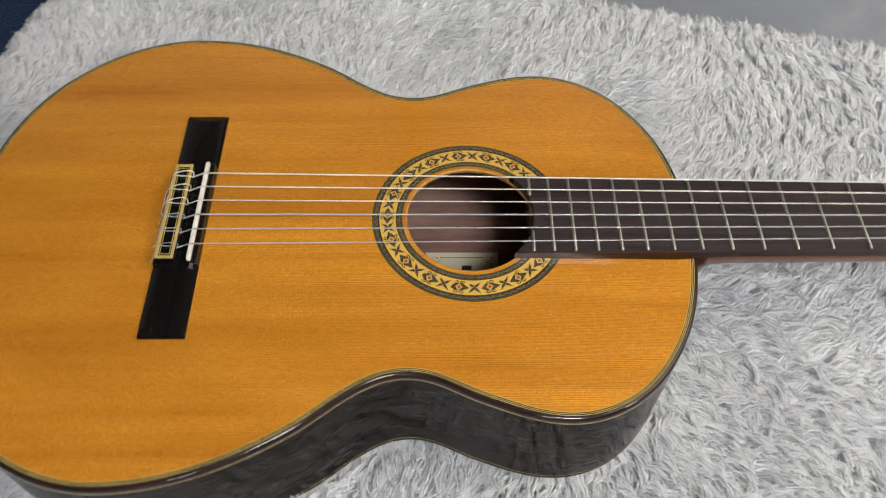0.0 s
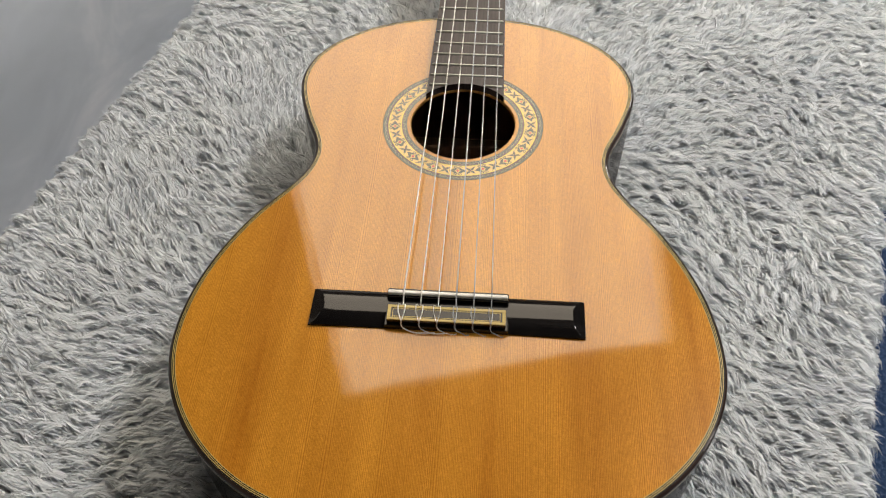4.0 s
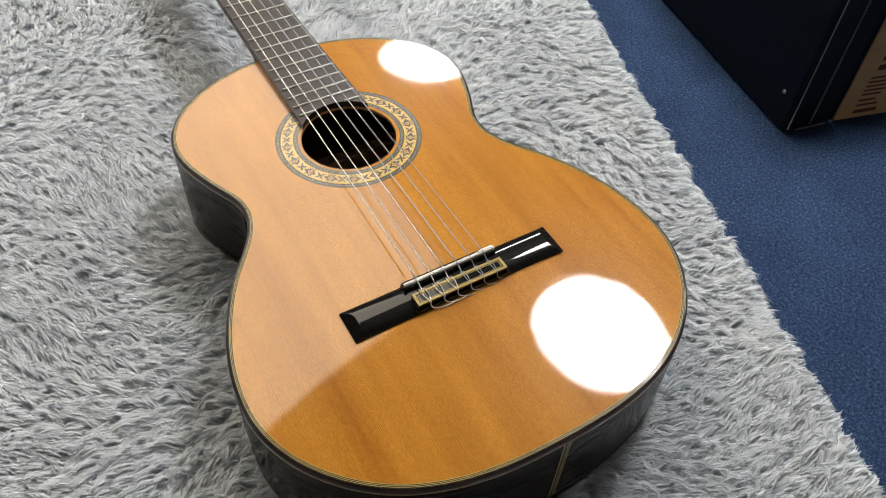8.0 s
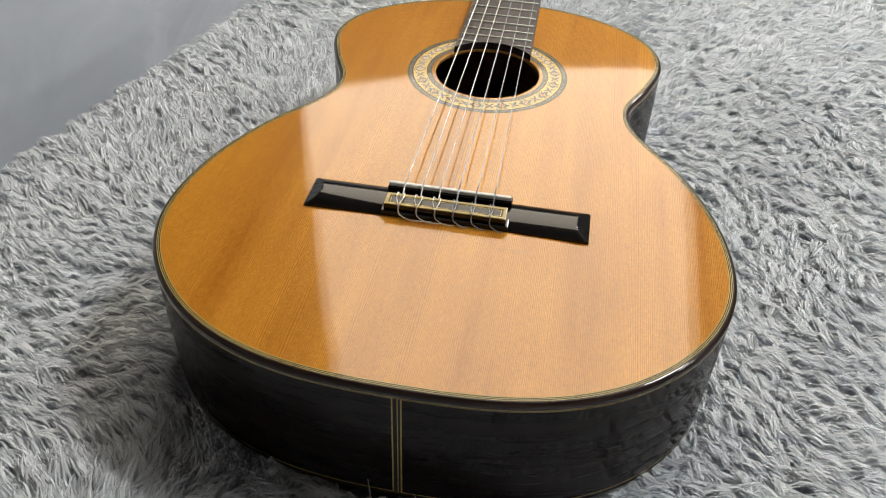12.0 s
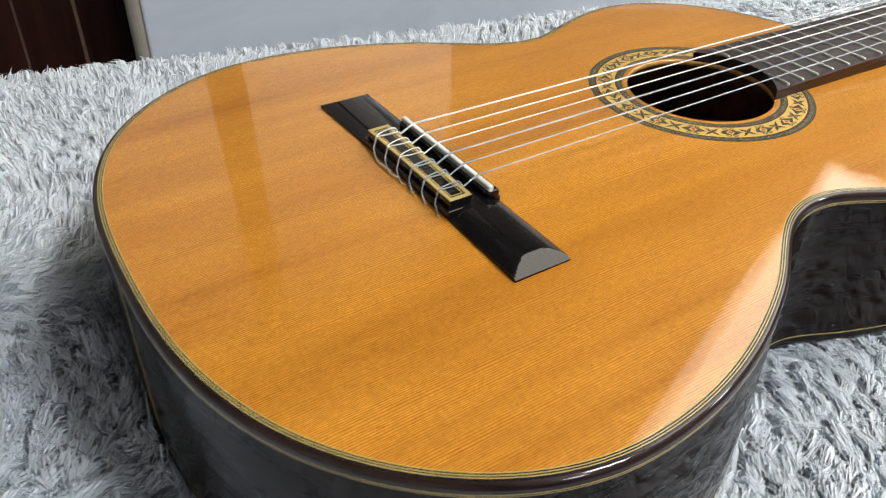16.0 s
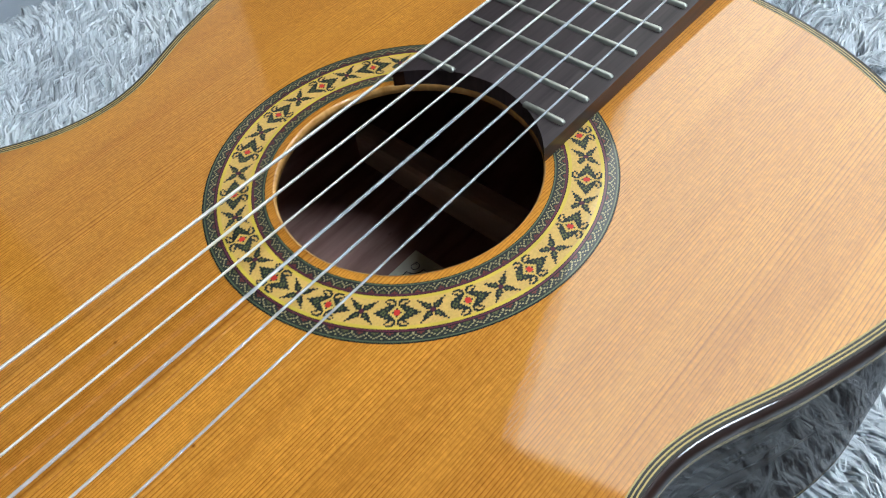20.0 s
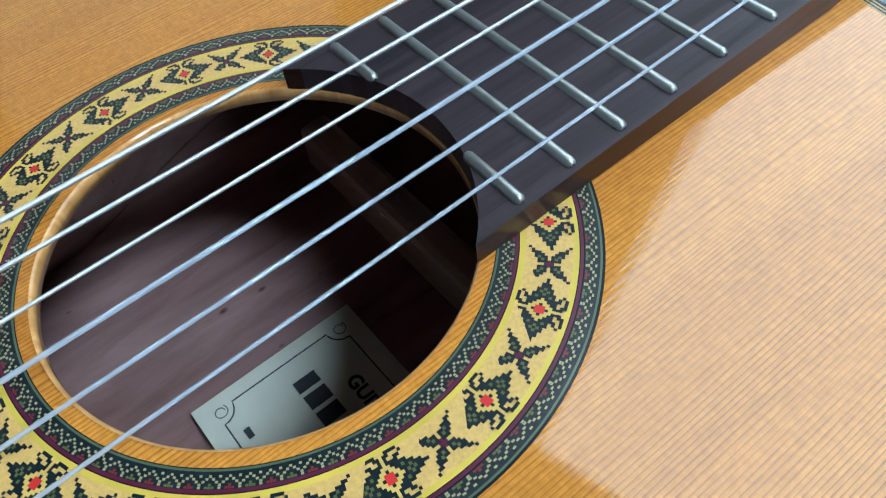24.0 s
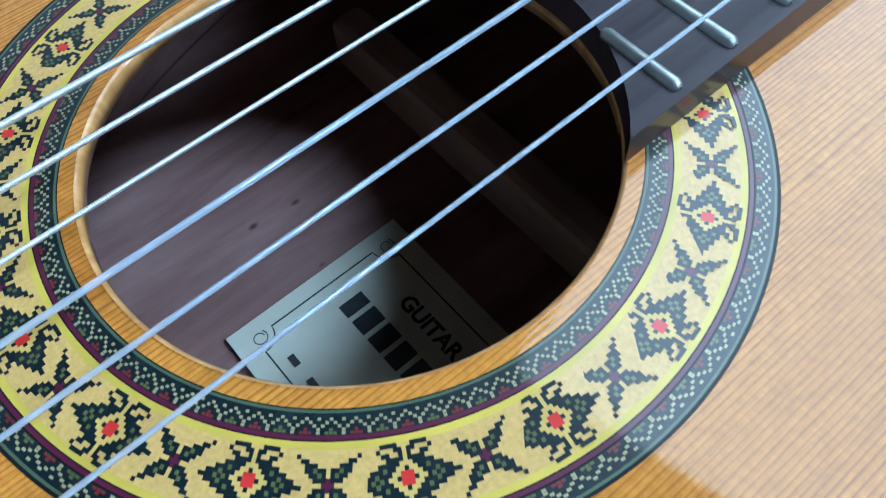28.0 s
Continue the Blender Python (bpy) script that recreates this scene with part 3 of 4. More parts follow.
for x, w in ((0.234, 0.012), (0.095, 0.012), (-0.04, 0.012)):
    y = 0.125 if x < 0.2 else 0.11
    part("back_brace", box(x - w / 2, x + w / 2, -y + 0.012, y - 0.012, -0.0965, -0.075, 0.003), SPRUCE, guitar, "pale cross brace inside the back")

# paper label inside
LABEL_Z = -0.0922
label = part("paper_label", box(0.1475, 0.2035, -0.052, 0.0375, LABEL_Z - 0.0006, LABEL_Z, 0.0001), PAPER, guitar, "aged cream paper label")


def ink_frame(x0, x1, y0, y1, r):
    """A thin line round the label with scooped corners."""
    line = []
    for cx, cy, a in ((x1, y1, 270), (x0, y1, 360), (x0, y0, 90), (x1, y0, 180)):
        line += [(cx + r * math.cos(radians(a - 90 * k / 8)), cy + r * math.sin(radians(a - 90 * k / 8)), LABEL_Z + 0.0002) for k in range(9)]
    return tube(line + line[:1], 0.00022, 5)


part("ink_border", ink_frame(0.1535, 0.1975, -0.047, 0.0325, 0.0052), INK, label, "thin printed border with scooped corners")
for cx, cy in ((0.1545, 0.0315), (0.1965, 0.0315), (0.1545, -0.046), (0.1965, -0.046)):
    curl = [(cx + 0.0022 * math.cos(t) * (0.6 + 0.06 * t), cy + 0.0022 * math.sin(t) * (0.6 + 0.06 * t), LABEL_Z + 0.0003) for t in (0.5 * k for k in range(15))]
    part("ink_curl", tube(curl, 0.00014, 5), INK, label, "small printed curl")
y = 0.0250
for w in (0.0042, 0.0050, 0.0052, 0.0050, 0.0052, 0.0044, 0.0050, 0.0048):
    part("ink_bar", box(0.1752, 0.1826, y - w, y, LABEL_Z + 0.0001, LABEL_Z + 0.0003), INK, label, "bold printed bar")
    y -= w + 0.0016
for i in range(4):
    part("ink_bar", box(0.1566, 0.1585, 0.0222 - i * 0.0085 - 0.0035, 0.0222 - i * 0.0085, LABEL_Z + 0.0001, LABEL_Z + 0.0003), INK, label, "small printed bar")


def word(text, size, at, turn, material, parent, note):
    """A printed word as a flat mesh."""
    cu = bpy.data.curves.new("word", "FONT")
    cu.body, cu.size, cu.align_x, cu.offset = text, size, "CENTER", 0.0002
    tmp = new("word_tmp", cu)
    me = bpy.data.meshes.new_from_object(tmp.evaluated_get(bpy.context.evaluated_depsgraph_get()))
    bpy.data.objects.remove(tmp)
    me.materials.append(material)
    ob = new("printed_word", me)
    ob.parent = parent
    ob.matrix_basis = pose(*at, 0, 0, turn)
    return tagged(ob, note)


word("GUITAR", 0.0062, (0.1878, 0.0045, LABEL_Z + 0.0003), -90, INK, label, "printed word")


# rosette
rosette = part("rosette", loft([[(HOLE_X + r * math.cos(a), r * math.sin(a), top_z(HOLE_X + r * math.cos(a), r * math.sin(a)) + 0.00005) for a in (2 * math.pi * k / 160 for k in range(160))]
                                        for r in (0.0502, 0.0589)], caps=False), OCHRE, guitar, "ochre mosaic ring round the soundhole", True)


def ring_band(name, r0, r1, m, note="", lift=0.00005):
    return part(name, loft([[(HOLE_X + r * math.cos(a), r * math.sin(a), top_z(HOLE_X + r * math.cos(a), r * math.sin(a)) + lift) for a in (2 * math.pi * k / 160 for k in range(160))]
                            for r in (r0, r1)], caps=False), m, rosette, note, True)


ring_band("ring", HOLE_R, 0.0449, CEDAR, "pale wood ring at the hole")
for r0, r1, m, note in ((0.0449, 0.0451, LINE_BLACK, "black ring line"), (0.0451, 0.0455, PALE_LINE, "pale green ring line"), (0.0455, 0.0484, NAVY, "navy checkered ring"),
                        (0.0484, 0.0490, PURPLE, "purple ring line"), (0.0490, 0.0492, LINE_BLACK, "black ring line"), (0.0492, 0.0502, LIME, "yellow ring line"),
                        (0.0589, 0.0599, LIME, "yellow ring line"), (0.0599, 0.0601, LINE_BLACK, "black ring line"), (0.0601, 0.0607, PURPLE, "purple ring line"),
                        (0.0607, 0.0609, LINE_BLACK, "black ring line"), (0.0609, 0.0636, NAVY, "navy checkered ring"),
                        (0.0636, 0.0640, PALE_LINE, "pale green ring line"), (0.0640, ROSE_R, LINE_BLACK, "black ring line")):
    ring_band("ring", r0, r1, m, note)


def zigzag(r0, r1, outward):
    """Tiny mosaic squares: a pale zigzag with olive and red fillings under its peaks and single dots between them."""
    rows, period, n = 6, 6, 94 * 6
    cell = (r1 - r0) / rows
    verts, faces, mats = [], [], []
    for c in range(n):
        k = c % period
        deep = 1 + min(k, period - k)
        for r in range(rows):
            on = None
            if r == deep or (r == deep + 1 and k == 3):
                on = 0
            elif r >= deep + 3 and min(k, period - k) <= 1:
                on = (1, 2)[((c + 1) // period) % 2]
            elif k == 3 and r == 1:
                on = 0
            if on is None:
                continue
            rr = r if outward else rows - 1 - r
            a0, a1 = 2 * math.pi * (c + 0.06) / n, 2 * math.pi * (c + 0.94) / n
            q0, q1 = r0 + cell * (rr + 0.06), r0 + cell * (rr + 0.94)
            k0 = len(verts)
            for q, a in ((q0, a0), (q1, a0), (q1, a1), (q0, a1)):
                x, y = HOLE_X + q * math.cos(a), q * math.sin(a)
                verts.append((x, y, top_z(x, y) + 0.0001))
            faces.append((k0, k0 + 1, k0 + 2, k0 + 3))
            mats.append(on)
    ob = part("mosaic_zigzag", (verts, faces), [PALE_DOT, OLIVE_DOT, DULL_RED], rosette, "pale zigzag of tiny mosaic squares")
    ob.data.polygons.foreach_set("material_index", mats)
    return tagged(ob, kind="stuff")


zigzag(0.0456, 0.0483, True)
zigzag(0.0610, 0.0635, False)

# quarter patterns, mirrored both ways: K navy, G olive, R red, P purple, Y pale thread, . ground
FLOWER = ["RRKYYKGKGKKKK", "RRYYKKKGKKK..", "KYYKKGKKK....", "YYKKKKK......", "YKKKK........", "YK..KK.......", ".KK...K......", "..KKKK......."]
STAR = ["PPY.....", "PKKK....", "YKGKK...", ".KKGKK..", "...KKK..", ".....KK.", ".......K"]


def motif_mesh(name, quarter, cell):
    verts, faces, mats = [], [], []
    index = {"K": 0, "G": 1, "R": 2, "P": 3, "Y": 4}
    seen, corner = set(), {}

    def at_corner(i, j):
        if (i, j) not in corner:
            corner[(i, j)] = len(verts)
            verts.append((i * cell / 2, j * cell * 0.57, 0))
        return corner[(i, j)]

    for sy in (1, -1):
        for sx in (1, -1):
            for r, row in enumerate(quarter):
                for c, ch in enumerate(row):
                    at = (sx * c, sy * r)
                    if ch == "." or at in seen:
                        continue
                    seen.add(at)
                    i, j = 2 * at[0], 2 * at[1]
                    faces.append((at_corner(i - 1, j - 1), at_corner(i + 1, j - 1), at_corner(i + 1, j + 1), at_corner(i - 1, j + 1)))
                    mats.append(index[ch])
    me = bpy.data.meshes.new(name)
    me.from_pydata(verts, [], faces)
    for m in (NAVY, OLIVE_DOT, RED_DOT, PURPLE, PALE_THREAD):
        me.materials.append(m)
    me.polygons.foreach_set("material_index", mats)
    return me


flower, star = motif_mesh("flower_motif", FLOWER, 0.00053), motif_mesh("star_motif", STAR, 0.00053)
A0, STEP = -0.661, -0.3567
for k in range(29):
    a = A0 + STEP * k / 2
    ob = new("star_motif" if k % 2 else "flower_motif", star if k % 2 else flower)
    x, y = HOLE_X + 0.0546 * math.cos(a), 0.0546 * math.sin(a)
    ob.parent = rosette
    ob.matrix_basis = pose(x, y, top_z(x, y) + 0.00014, 0, 0, math.degrees(a) + 90)
    tagged(ob, "dark four-pointed mosaic star" if k % 2 else "dark mosaic flower with red centre")


# fingerboard, frets, neck
NUT_X, SCALE = 0.650, 0.650


def board_half(x):
    return 0.0302 - (x - 0.325) / 0.325 * 0.0049


BOARD_TOP, BOARD_LOW = 0.0055, 0.0004


def board_fall(x):
    """The neck leans back a little towards the nut."""
    return -0.009 * (x - 0.2168)


def fingerboard():
    cols, rows = 25, 14
    vs = []
    for z in (BOARD_LOW, BOARD_TOP):
        for i in range(rows):
            for j in range(cols):
                f = -1 + 2 * j / (cols - 1)
                y0 = f * 0.0318
                x0 = HOLE_X + math.sqrt(0.0418 ** 2 - y0 * y0)
                x = x0 + (NUT_X - x0) * i / (rows - 1)
                low = min(BOARD_LOW, top_z(x, f * board_half(x)) - 0.0004) if x < 0.33 else BOARD_LOW
                vs.append((x, f * board_half(x), z + board_fall(x) + 0.0004 * (1 - f * f) if z > 0.003 else low + min(0, board_fall(x) * (x >= 0.33))))
    n = rows * cols
    fs = grid_faces(rows, cols) + [tuple(n + q for q in f[::-1]) for f in grid_faces(rows, cols)]
    loop = [j for j in range(cols)] + [i * cols + cols - 1 for i in range(1, rows)] + [(rows - 1) * cols + j for j in range(cols - 2, -1, -1)] + [i * cols for i in range(rows - 2, 0, -1)]
    fs += [(loop[k], loop[(k + 1) % len(loop)], n + loop[(k + 1) % len(loop)], n + loop[k])[::-1] for k in range(len(loop))]
    return vs, fs


board = part("fingerboard", fingerboard(), [BOARD, BOARD_SIDE], guitar, "dark rosewood fingerboard, matt and dry")
board.data.polygons.foreach_set("material_index", [1 if abs(f.normal.y) > 0.7 else 0 for f in board.data.polygons])


def fret_rod(x, ya, yb):
    rows = []
    for y, s in ((ya, 0.35), (ya + 0.0003, 0.75), (ya + 0.0010, 1.0), (yb - 0.0010, 1.0), (yb - 0.0003, 0.75), (yb, 0.35)):
        rows.append([(x + 0.00125 * math.cos(t) * s, y, BOARD_TOP + board_fall(x) + 0.0001 + 0.0004 * (1 - (y / 0.03) ** 2) + 0.0013 * math.sin(t) * s) for t in (math.pi * k / 8 for k in range(9))])
    return loft(rows, closed=False, caps=False)


for n in range(1, 20):
    x = SCALE * 2 ** (-n / 12)
    hw = board_half(x) - 0.0013
    if n < 19:
        part("fret", fret_rod(x, -hw, hw), FRET_METAL, board, "worn nickel silver fret", True)
    else:
        gap = math.sqrt(0.0418 ** 2 - (x - HOLE_X) ** 2) + 0.0006
        part("fret", fret_rod(x, -hw, -gap), FRET_METAL, board, "short split fret at the soundhole", True)
        part("fret", fret_rod(x, gap, hw), FRET_METAL, board, "short split fret at the soundhole", True)

neck_rows = []
for x, d in ((0.3258, 0.030), (0.335, 0.0235), (0.35, 0.0205), (0.42, 0.0200), (0.55, 0.0190), (0.655, 0.018)):
    hw = board_half(x) - 0.0003
    neck_rows.append([(x, hw * math.cos(t), BOARD_LOW + board_fall(x) - 0.002 - d * abs(math.sin(t)) ** 0.8) for t in (math.pi * k / 14 for k in range(15))] + [(x, -hw, BOARD_LOW + board_fall(x)), (x, hw, BOARD_LOW + board_fall(x))])
part("neck", loft(neck_rows), MAHOGANY, guitar, "reddish-brown mahogany neck", True)
heel_rows = []
for f in (0, 0.2, 0.45, 0.7, 1.0):
    zz, hw, lx = -0.002 - 0.083 * f, 0.0290 * (1 - 0.62 * f ** 0.7), 0.036 * (1 - 0.78 * f ** 0.6)
    heel_rows.append([(0.3262 + lx * math.sin(t), hw * math.cos(t), zz) for t in (math.pi * k / 12 for k in range(13))])
part("heel", loft(heel_rows), MAHOGANY, guitar, "carved mahogany heel", True)
part("nut", box(0.650, 0.6555, -0.026, 0.026, -0.004, 0.0090, 0.0008), BONE, guitar, "white bone nut")
head = [(0.6555, -0.026), (0.664, -0.034), (0.83, -0.037), (0.848, -0.02), (0.852, 0.0), (0.848, 0.02), (0.83, 0.037), (0.664, 0.034), (0.6555, 0.026)]
part("headstock", loft([[(x, y, zz - (x - 0.6555) * 0.26) for x, y in head] for zz in (-0.020, -0.001)]), ROSEWOOD, guitar, "dark plain headstock")


# bridge
bridge = part("bridge", box(-0.0222, 0.0061, -0.0405, 0.0405, 0.0002, 0.0052, 0.0006), EBONY, guitar, "glossy black bridge")


def wing(side):
    """An arched wing with a slanting facet cut at its end."""
    rows, far = [], 0.0908
    for k in range(56):
        y = 0.0395 + (far - 0.0395) * (1 - (1 - k / 55) ** 1.9)
        row = []
        for j in range(33):
            f = -1 + 2 * j / 32
            arch = 0.0021 + 0.0034 * (1 - abs(f) ** 2.7)
            facet = 0.0013 + 0.50 * (far - y)
            row.append((-0.00805 + 0.01415 * f, side * y, min(arch, facet)))
        rows.append([(-0.0222, side * y, -0.0012)] + row + [(0.0061, side * y, -0.0012)])
    return loft(rows, flip=side > 0)


def crisp(ob, degrees=14.0):
    """Smooth shading that keeps the sharp edges."""
    bm = bmesh.new()
    bm.from_mesh(ob.data)
    for e in bm.edges:
        e.smooth = len(e.link_faces) == 2 and e.calc_face_angle(0.0) < radians(degrees)
    bm.to_mesh(ob.data)
    bm.free()
    return ob


for s in (1, -1):
    crisp(part("wing", wing(s), EBONY, bridge, "arched black bridge wing with a facet at its end", True))
part("tie_block", box(-0.0204, -0.0084, -0.0387, 0.0387, 0.003, 0.0092, 0.0005), EBONY, bridge, "black tie block")
part("saddle_block", box(-0.0015, 0.0058, -0.0405, 0.0405, 0.003, 0.0088, 0.0016, 4), EBONY, bridge, "rounded black saddle block")
part("saddle", box(-0.0002, 0.0026, -0.0398, 0.0398, 0.006, 0.0112, 0.0009, 3), BONE, bridge, "white bone saddle")
for x0, x1, y0, y1 in ((-0.0202, -0.0182, -0.0385, 0.0385), (-0.0106, -0.0086, -0.0385, 0.0385), (-0.0182, -0.0106, -0.0385, -0.0363), (-0.0182, -0.0106, 0.0363, 0.0385)):
    part("bone_inlay", box(x0, x1, y0, y1, 0.0088, 0.0096, 0.0002), CREAM, bridge, "cream inlaid border on the tie block")
for x0, x1, y0, y1 in ((-0.0176, -0.0172, -0.0352, 0.0352), (-0.0116, -0.0112, -0.0352, 0.0352), (-0.0172, -0.0116, -0.0352, -0.0348), (-0.0172, -0.0116, 0.0348, 0.0352)):
    part("thin_inlay", box(x0, x1, y0, y1, 0.0090, 0.00935), CREAM, bridge, "thin cream inlay line")

# strings with their knots at the bridge
SADDLE_Z, NUT_Z = 0.0117, 0.0096
for i in range(6):
    yb, yn = 0.0290 - 0.0116 * i, 0.0205 - 0.0082 * i
    bass = i < 3
    r = (0.00056, 0.00047, 0.00040, 0.00052, 0.00043, 0.00038)[i]
    m = WOUND if bass else NYLON
    run = [(0.0012, yb, SADDLE_Z)] + [(0.65 * f, yb + (yn - yb) * f, SADDLE_Z + (NUT_Z - SADDLE_Z) * f) for f in (0.02, 0.25, 0.5, 0.75, 1.0)] + [(0.668, yn, -0.006)]
    string = part("string", tube(run, r, 10), m, guitar, "silver wound bass string" if bass else "clear nylon treble string", True)
    w = 0.0022 if bass else 0.0012
    rr = r * 0.72
    down = smooth_line([(0.0012, yb, SADDLE_Z), (-0.0022, yb, 0.0102), (-0.0062, yb, 0.0082), (-0.0088, yb, 0.0068)], 6)
    part("string_break", tube(down, r, 8), m, string, "string bent down from the saddle", True)
    loop = smooth_line([(-0.0080, yb, 0.0066), (-0.0074, yb + w, 0.0088), (-0.0092, yb + w * 1.25, 0.0106), (-0.0145, yb + w * 1.1, 0.0106), (-0.0196, yb + w * 0.3, 0.0102), (-0.0212, yb - 0.0002, 0.0072)], 6)
    part("tie_loop", tube(loop, rr, 8), m, string, "string loop over the tie block", True)
    loop = smooth_line([(-0.0212, yb + 0.0004, 0.0060), (-0.0204, yb - w * 0.2, 0.0100), (-0.0145, yb - w * 0.75, 0.0105), (-0.0094, yb - w * 0.8, 0.0104), (-0.0076, yb - w * 0.5, 0.0088), (-0.0078, yb + w * 0.4, 0.0074)], 6)
    part("tie_loop", tube(loop, rr, 8), m, string, "string loop over the tie block", True)
    tail = smooth_line([(-0.0212, yb + 0.0002, 0.0068), (-0.0226, yb - 0.001, 0.0040), (-0.0240, yb - 0.0055, 0.0024), (-0.0252, yb - (0.0105 if bass else 0.0075), 0.0026), (-0.0248, yb - (0.022, 0.017, 0.013, 0.0095, 0.009, 0.0085)[i], 0.0030)], 6)
    part("loose_end", tube(tail, rr, 8), m, string, "loose string end behind the bridge", True)


# ---- fur rug ----
def rug_half(u):
    return 0.360 + 0.026 * u


RUG_END = -0.302    # where the rug falls over the bench's short end


def rug_point(u, v):
    """Place, normal and two tangents on the rug's cloth: flat over the bench, then falling over its edges."""
    h, r = rug_half(u), 0.022
    over = np.maximum(np.abs(v) - (h - r), 0)
    a = np.minimum(over / r, math.pi / 2)
    drop = np.maximum(over - r * math.pi / 2, 0)
    s = np.where(v >= 0, 1.0, -1.0)
    # past a seam the hanging flap stands off from the bench
    flare = np.where(v < 0, 0.45 * np.clip((u - 0.545) / 0.012, 0, 1), 0.0) * drop
    vv = s * (np.minimum(np.abs(v), h - r) + r * np.sin(a) + flare)
    over_u = np.maximum(RUG_END + r - u, 0)
    b = np.minimum(over_u / r, math.pi / 2)
    uu = np.maximum(u, RUG_END + r) - r * np.sin(b)
    z = RUG_Z - r * (1 - np.cos(a)) - drop - r * (1 - np.cos(b)) - np.maximum(over_u - r * math.pi / 2, 0)
    z = z + 0.0035 * np.sin(u * 9 + v * 5) * np.cos(v * 11 - u * 4) * (a == 0)
    p = np.stack([RUG_MID.x + uu * RU.x + vv * RV.x, RUG_MID.y + uu * RU.y + vv * RV.y, z], -1)
    n = np.stack([s * np.sin(a) * RV.x - np.sin(b) * RU.x, s * np.sin(a) * RV.y - np.sin(b) * RU.y, np.cos(a) * np.cos(b)], -1)
    n = n / np.maximum(np.linalg.norm(n, axis=-1, keepdims=True), 1e-6)
    t = np.stack([np.cos(a) * RV.x, np.cos(a) * RV.y, -s * np.sin(a)], -1)
    f = np.stack([np.cos(b) * RU.x, np.cos(b) * RU.y, np.sin(b)], -1)
    return p, n, t, f


RU0, RU1 = -0.42, 1.45
rug = thing("fur_rug", "shaggy silver-grey fur rug spread over a low bench", "rug", (0, 0, 0))
def inside_body(x, y, margin):
    """Whether points lie under the guitar's body, away from its edge."""
    hx = np.array([q.x for q in HALF])
    hy = np.array([q.y for q in HALF])
    return np.abs(y) < np.interp(x, hx, hy, left=0, right=0) - margin


# the cloth is pressed down where the guitar lies
us, vs = np.meshgrid(np.linspace(RU0, RU1, 150), np.linspace(-0.5, 0.5, 81), indexing="ij")
p = rug_point(us.ravel(), vs.ravel())[0]
p[:, 2] -= 0.013 * inside_body(p[:, 0], p[:, 1], 0.004)
part("cloth", (p.tolist(), grid_faces(150, 81, flip=True)), BACKING, rug, "grey woven backing", True)


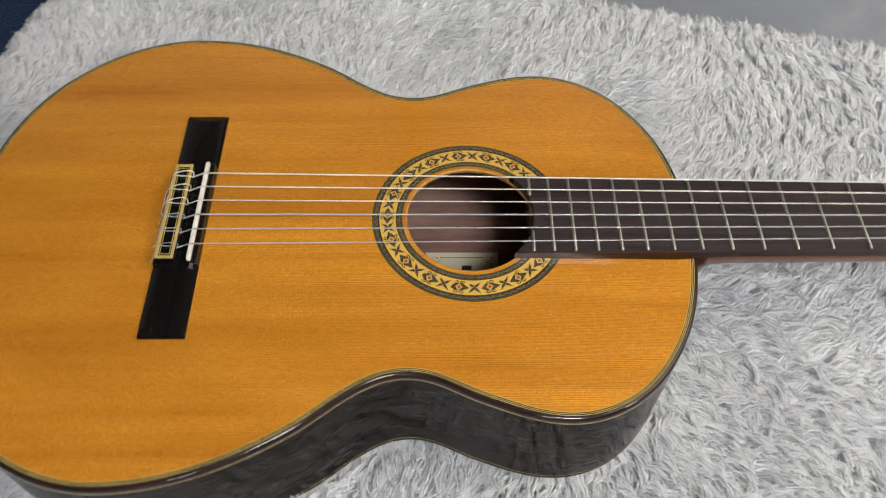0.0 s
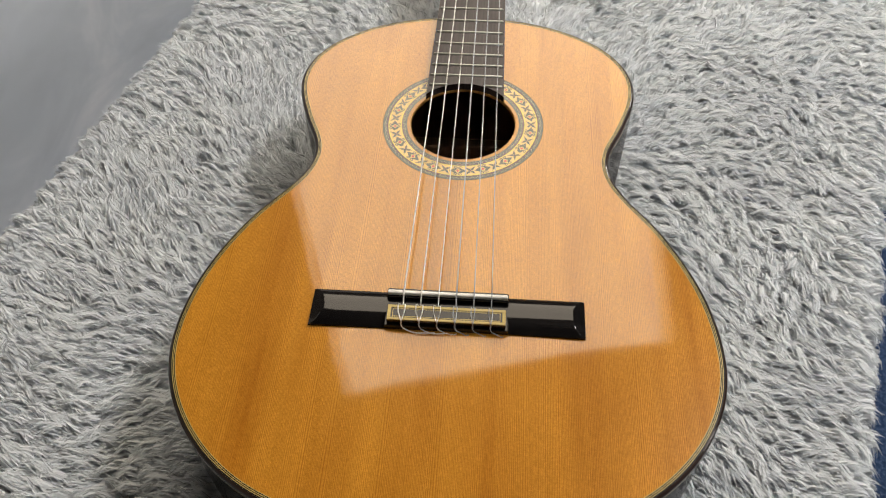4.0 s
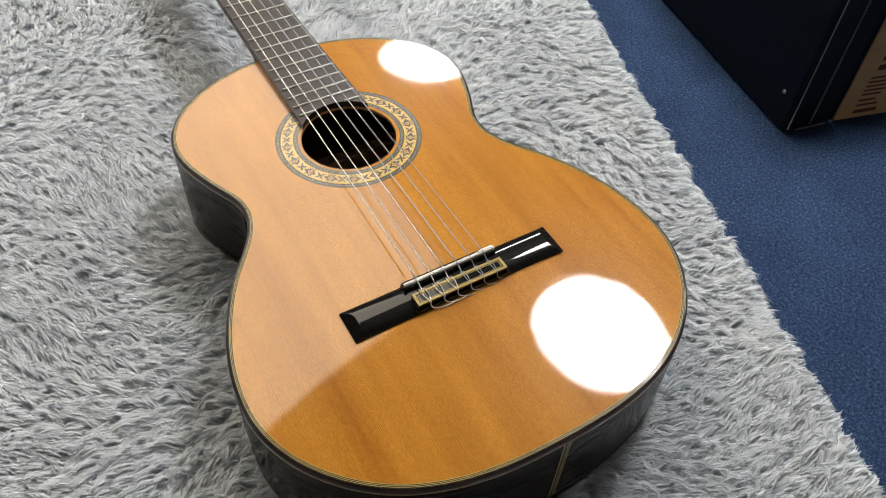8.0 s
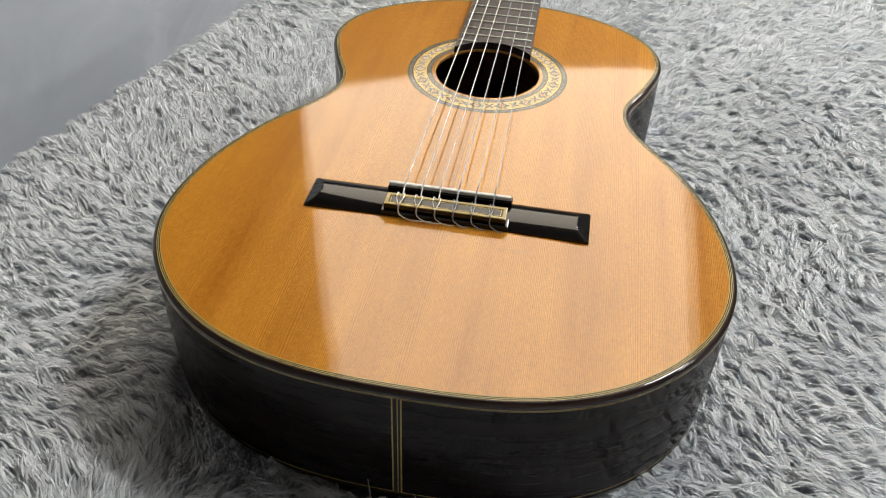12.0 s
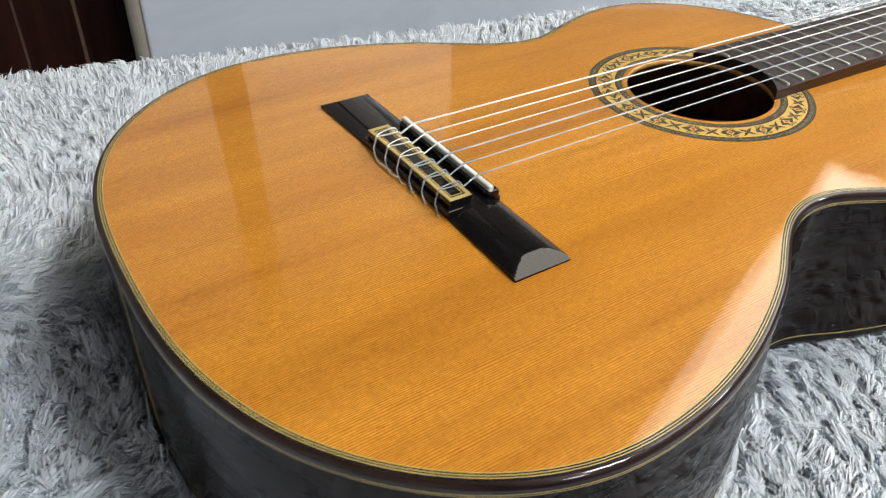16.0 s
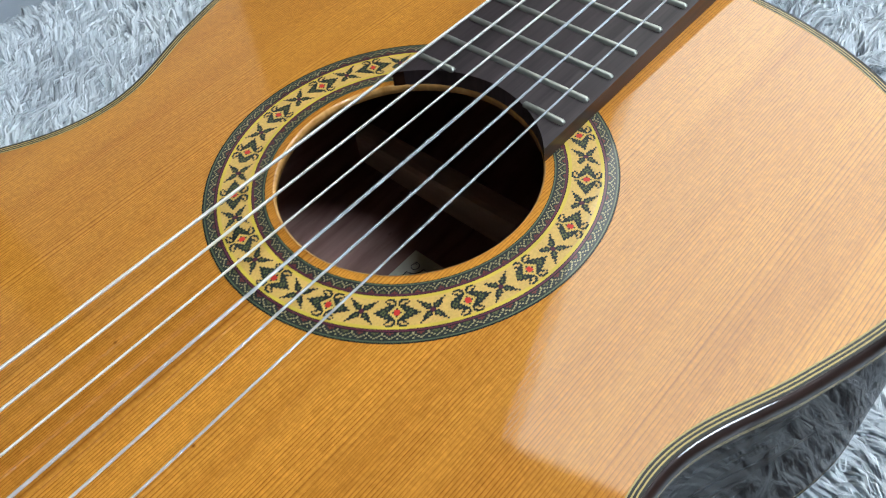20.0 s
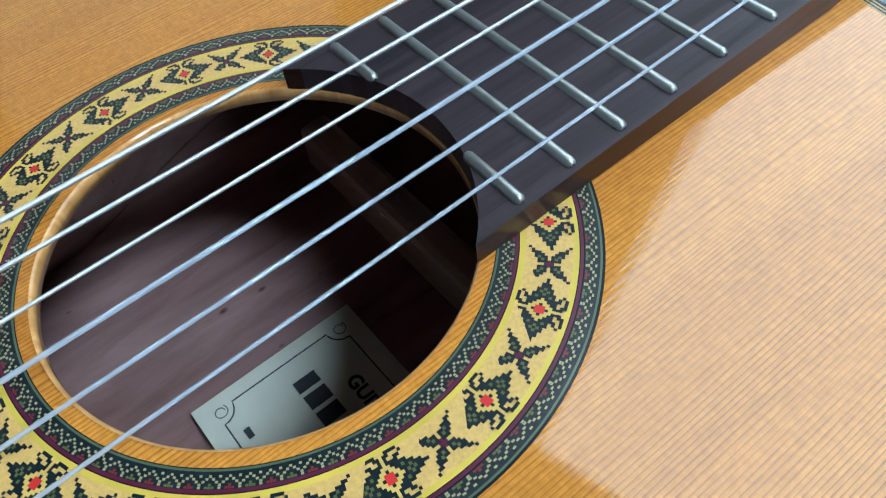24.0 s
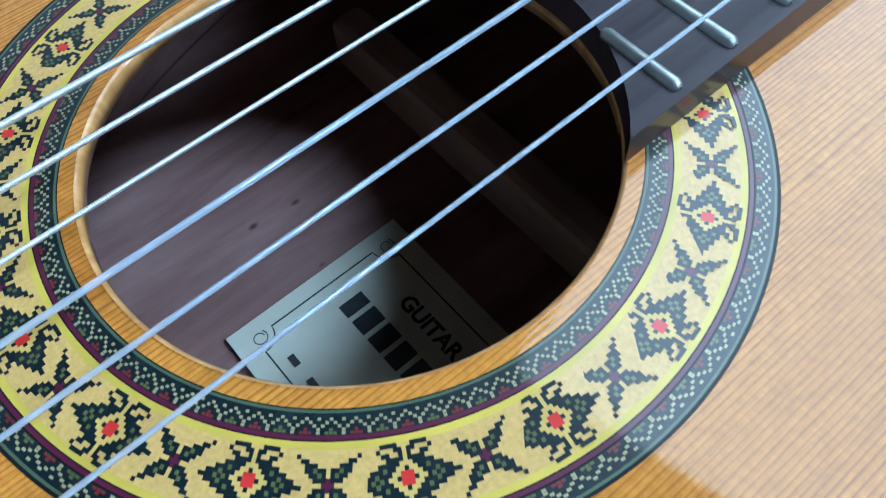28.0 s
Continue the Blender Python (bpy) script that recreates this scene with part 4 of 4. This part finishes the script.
def fur_part(count, u0, u1, seed, width, cell):
    """Fine hairs drawn together into wispy pointed tufts that lie over one another."""
    rng = np.random.default_rng(seed)
    u, v = rng.uniform(u0, u1, count), rng.uniform(-0.47, 0.47, count)
    p, n, t, f = rug_point(u, v)
    keep = ~inside_body(p[:, 0], p[:, 1], 0.016)
    u, v, p, n, t, f = u[keep], v[keep], p[keep], n[keep], t[keep], f[keep]
    m = len(u)
    # each hair belongs to the tuft of its cell
    iu, iv = np.floor((u - u0) / cell).astype(int), np.floor((v + 0.5) / cell).astype(int)
    iu = np.clip(iu + (rng.random(m) < 0.3) * rng.integers(-1, 2, m), 0, None)
    iv = np.clip(iv + (rng.random(m) < 0.3) * rng.integers(-1, 2, m), 0, None)
    nu, nv = iu.max() + 1, iv.max() + 1
    cu = (u0 + (iu + rng.uniform(0.1, 0.9, (nu, nv))[iu, iv]) * cell)
    cv = (-0.5 + (iv + rng.uniform(0.1, 0.9, (nu, nv))[iu, iv]) * cell)
    lean = rng.normal(0, 0.22, (nu, nv))[iu, iv] * (1 + 0.8 * np.clip((cu - 0.2) / 0.2, 0, 1))
    size = rng.uniform(0.72, 1.28, (nu, nv))[iu, iv]
    curl = rng.normal(0, 0.0040, (nu, nv))[iu, iv]
    ang = (1.6 * np.tanh((cv - 0.02) / 0.07) + 0.42 * np.sin(7 * cu + 3 * np.sin(5 * cv)) + 0.38 * np.sin(13 * cv + 4 * cu + 1.3) + 0.3 * np.sin(31 * cu - 17 * cv)
           + 0.8 * np.clip((cu - 0.30) / 0.25, 0, 1) * np.clip((cv + 0.05) / 0.2, 0, 1) + lean + rng.normal(0, 0.07, m))
    edge_pull = np.clip((np.abs(v) - 0.31) / 0.05, 0, 1)
    side = np.where(v > 0, math.pi / 2, -math.pi / 2)
    ang = np.where(v > 0, np.where(edge_pull > 0.5, side + lean * 1.5, ang), ang * (1 - edge_pull) + (side + lean) * edge_pull)
    d = f * np.cos(ang)[:, None] + t * np.sin(ang)[:, None]
    w = np.cross(n, d)
    gather = (f * (cu - u)[:, None] + t * (cv - v)[:, None]) * rng.uniform(0.62, 0.98, m)[:, None]
    length = rng.uniform(0.0115, 0.0180, m) * size
    rise = rng.uniform(0.0040, 0.0088, m) * (size ** 1.8)
    wide = rng.uniform(0.6, 1.35, m) * width
    bend = curl + rng.normal(0, 0.0014, m)
    end = p + d * length[:, None] + w * bend[:, None] + gather
    under = inside_body(end[:, 0], end[:, 1], 0.002)
    # hairs that meet the guitar's rim turn outwards and lean up against it
    rooted = inside_body(p[:, 0], p[:, 1], -0.001)
    rise = np.where(under, np.where(rooted, 0.001, 0.006 + 1.5 * rise), np.where(rooted, 0.6 * rise, rise))
    length, gather = np.where(under, np.where(rooted, 0.2, -0.45) * length, length), np.where(under[:, None], 0, gather)
    tilt = rng.normal(0, 0.45, m)
    wa = w * np.cos(tilt)[:, None] + n * np.sin(tilt)[:, None]
    rows = []
    for s, k in ((0.0, 0.9), (0.52, 0.8)):
        c = (p + d * (length * s * 0.94)[:, None] + n * (rise * math.sin(min(1, s * 1.25) * math.pi * 0.62))[:, None] + w * (bend * s * s)[:, None]
             + gather * s ** 0.8)
        off = wa * (wide * k * 0.5)[:, None]
        rows += [c - off, c + off]
    rows.append(p + d * (length * 0.98)[:, None] + n * (rise * 0.80)[:, None] + w * bend[:, None] + gather)
    verts = np.stack(rows, 1).reshape(-1, 3)
    quad = np.array([[0, 1, 3, 2]])
    base_i = (np.arange(m) * 5)[:, None]
    quads = (base_i[:, :, None] + quad[None]).reshape(-1, 4)
    tips = base_i + np.array([[2, 3, 4]])
    me = bpy.data.meshes.new("pile")
    me.vertices.add(len(verts))
    me.vertices.foreach_set("co", verts.astype(np.float32).ravel())
    nq, nt = len(quads), len(tips)
    me.loops.add(nq * 4 + nt * 3)
    me.loops.foreach_set("vertex_index", np.concatenate([quads.ravel(), tips.ravel()]).astype(np.int32))
    me.polygons.add(nq + nt)
    me.polygons.foreach_set("loop_start", np.concatenate([np.arange(nq) * 4, nq * 4 + np.arange(nt) * 3]).astype(np.int32))
    me.polygons.foreach_set("use_smooth", np.ones(nq + nt, dtype=bool))
    me.materials.append(FUR)
    me.update(calc_edges=True)
    me.validate()
    ob = new("pile", me)
    ob.parent = rug
    tagged(ob, "long soft grey-white fur locks", kind="stuff")


fur_part(880000, -0.42, 0.80, 3, 0.0012, 0.0066)
fur_part(60000, 0.80, 1.45, 4, 0.0036, 0.012)

# ---- carpet tiles ----
tile = bpy.data.meshes.new("carpet_tile")
bm = box(-0.25, 0.25, -0.25, 0.25, -0.012, 0.0, 0.0004, 1)
bm.to_mesh(tile)
bm.free()
tile.materials.append(CARPET)
floor_ob = bpy.data.objects["floor"]
for i in range(20):
    for j in range(12):
        ob = new("carpet_tile", tile)
        ob.parent = floor_ob
        ob.matrix_basis = pose(X0 + 0.25 + 0.5 * i + 0.15, Y0 + 0.25 + 0.5 * j, 0.0)
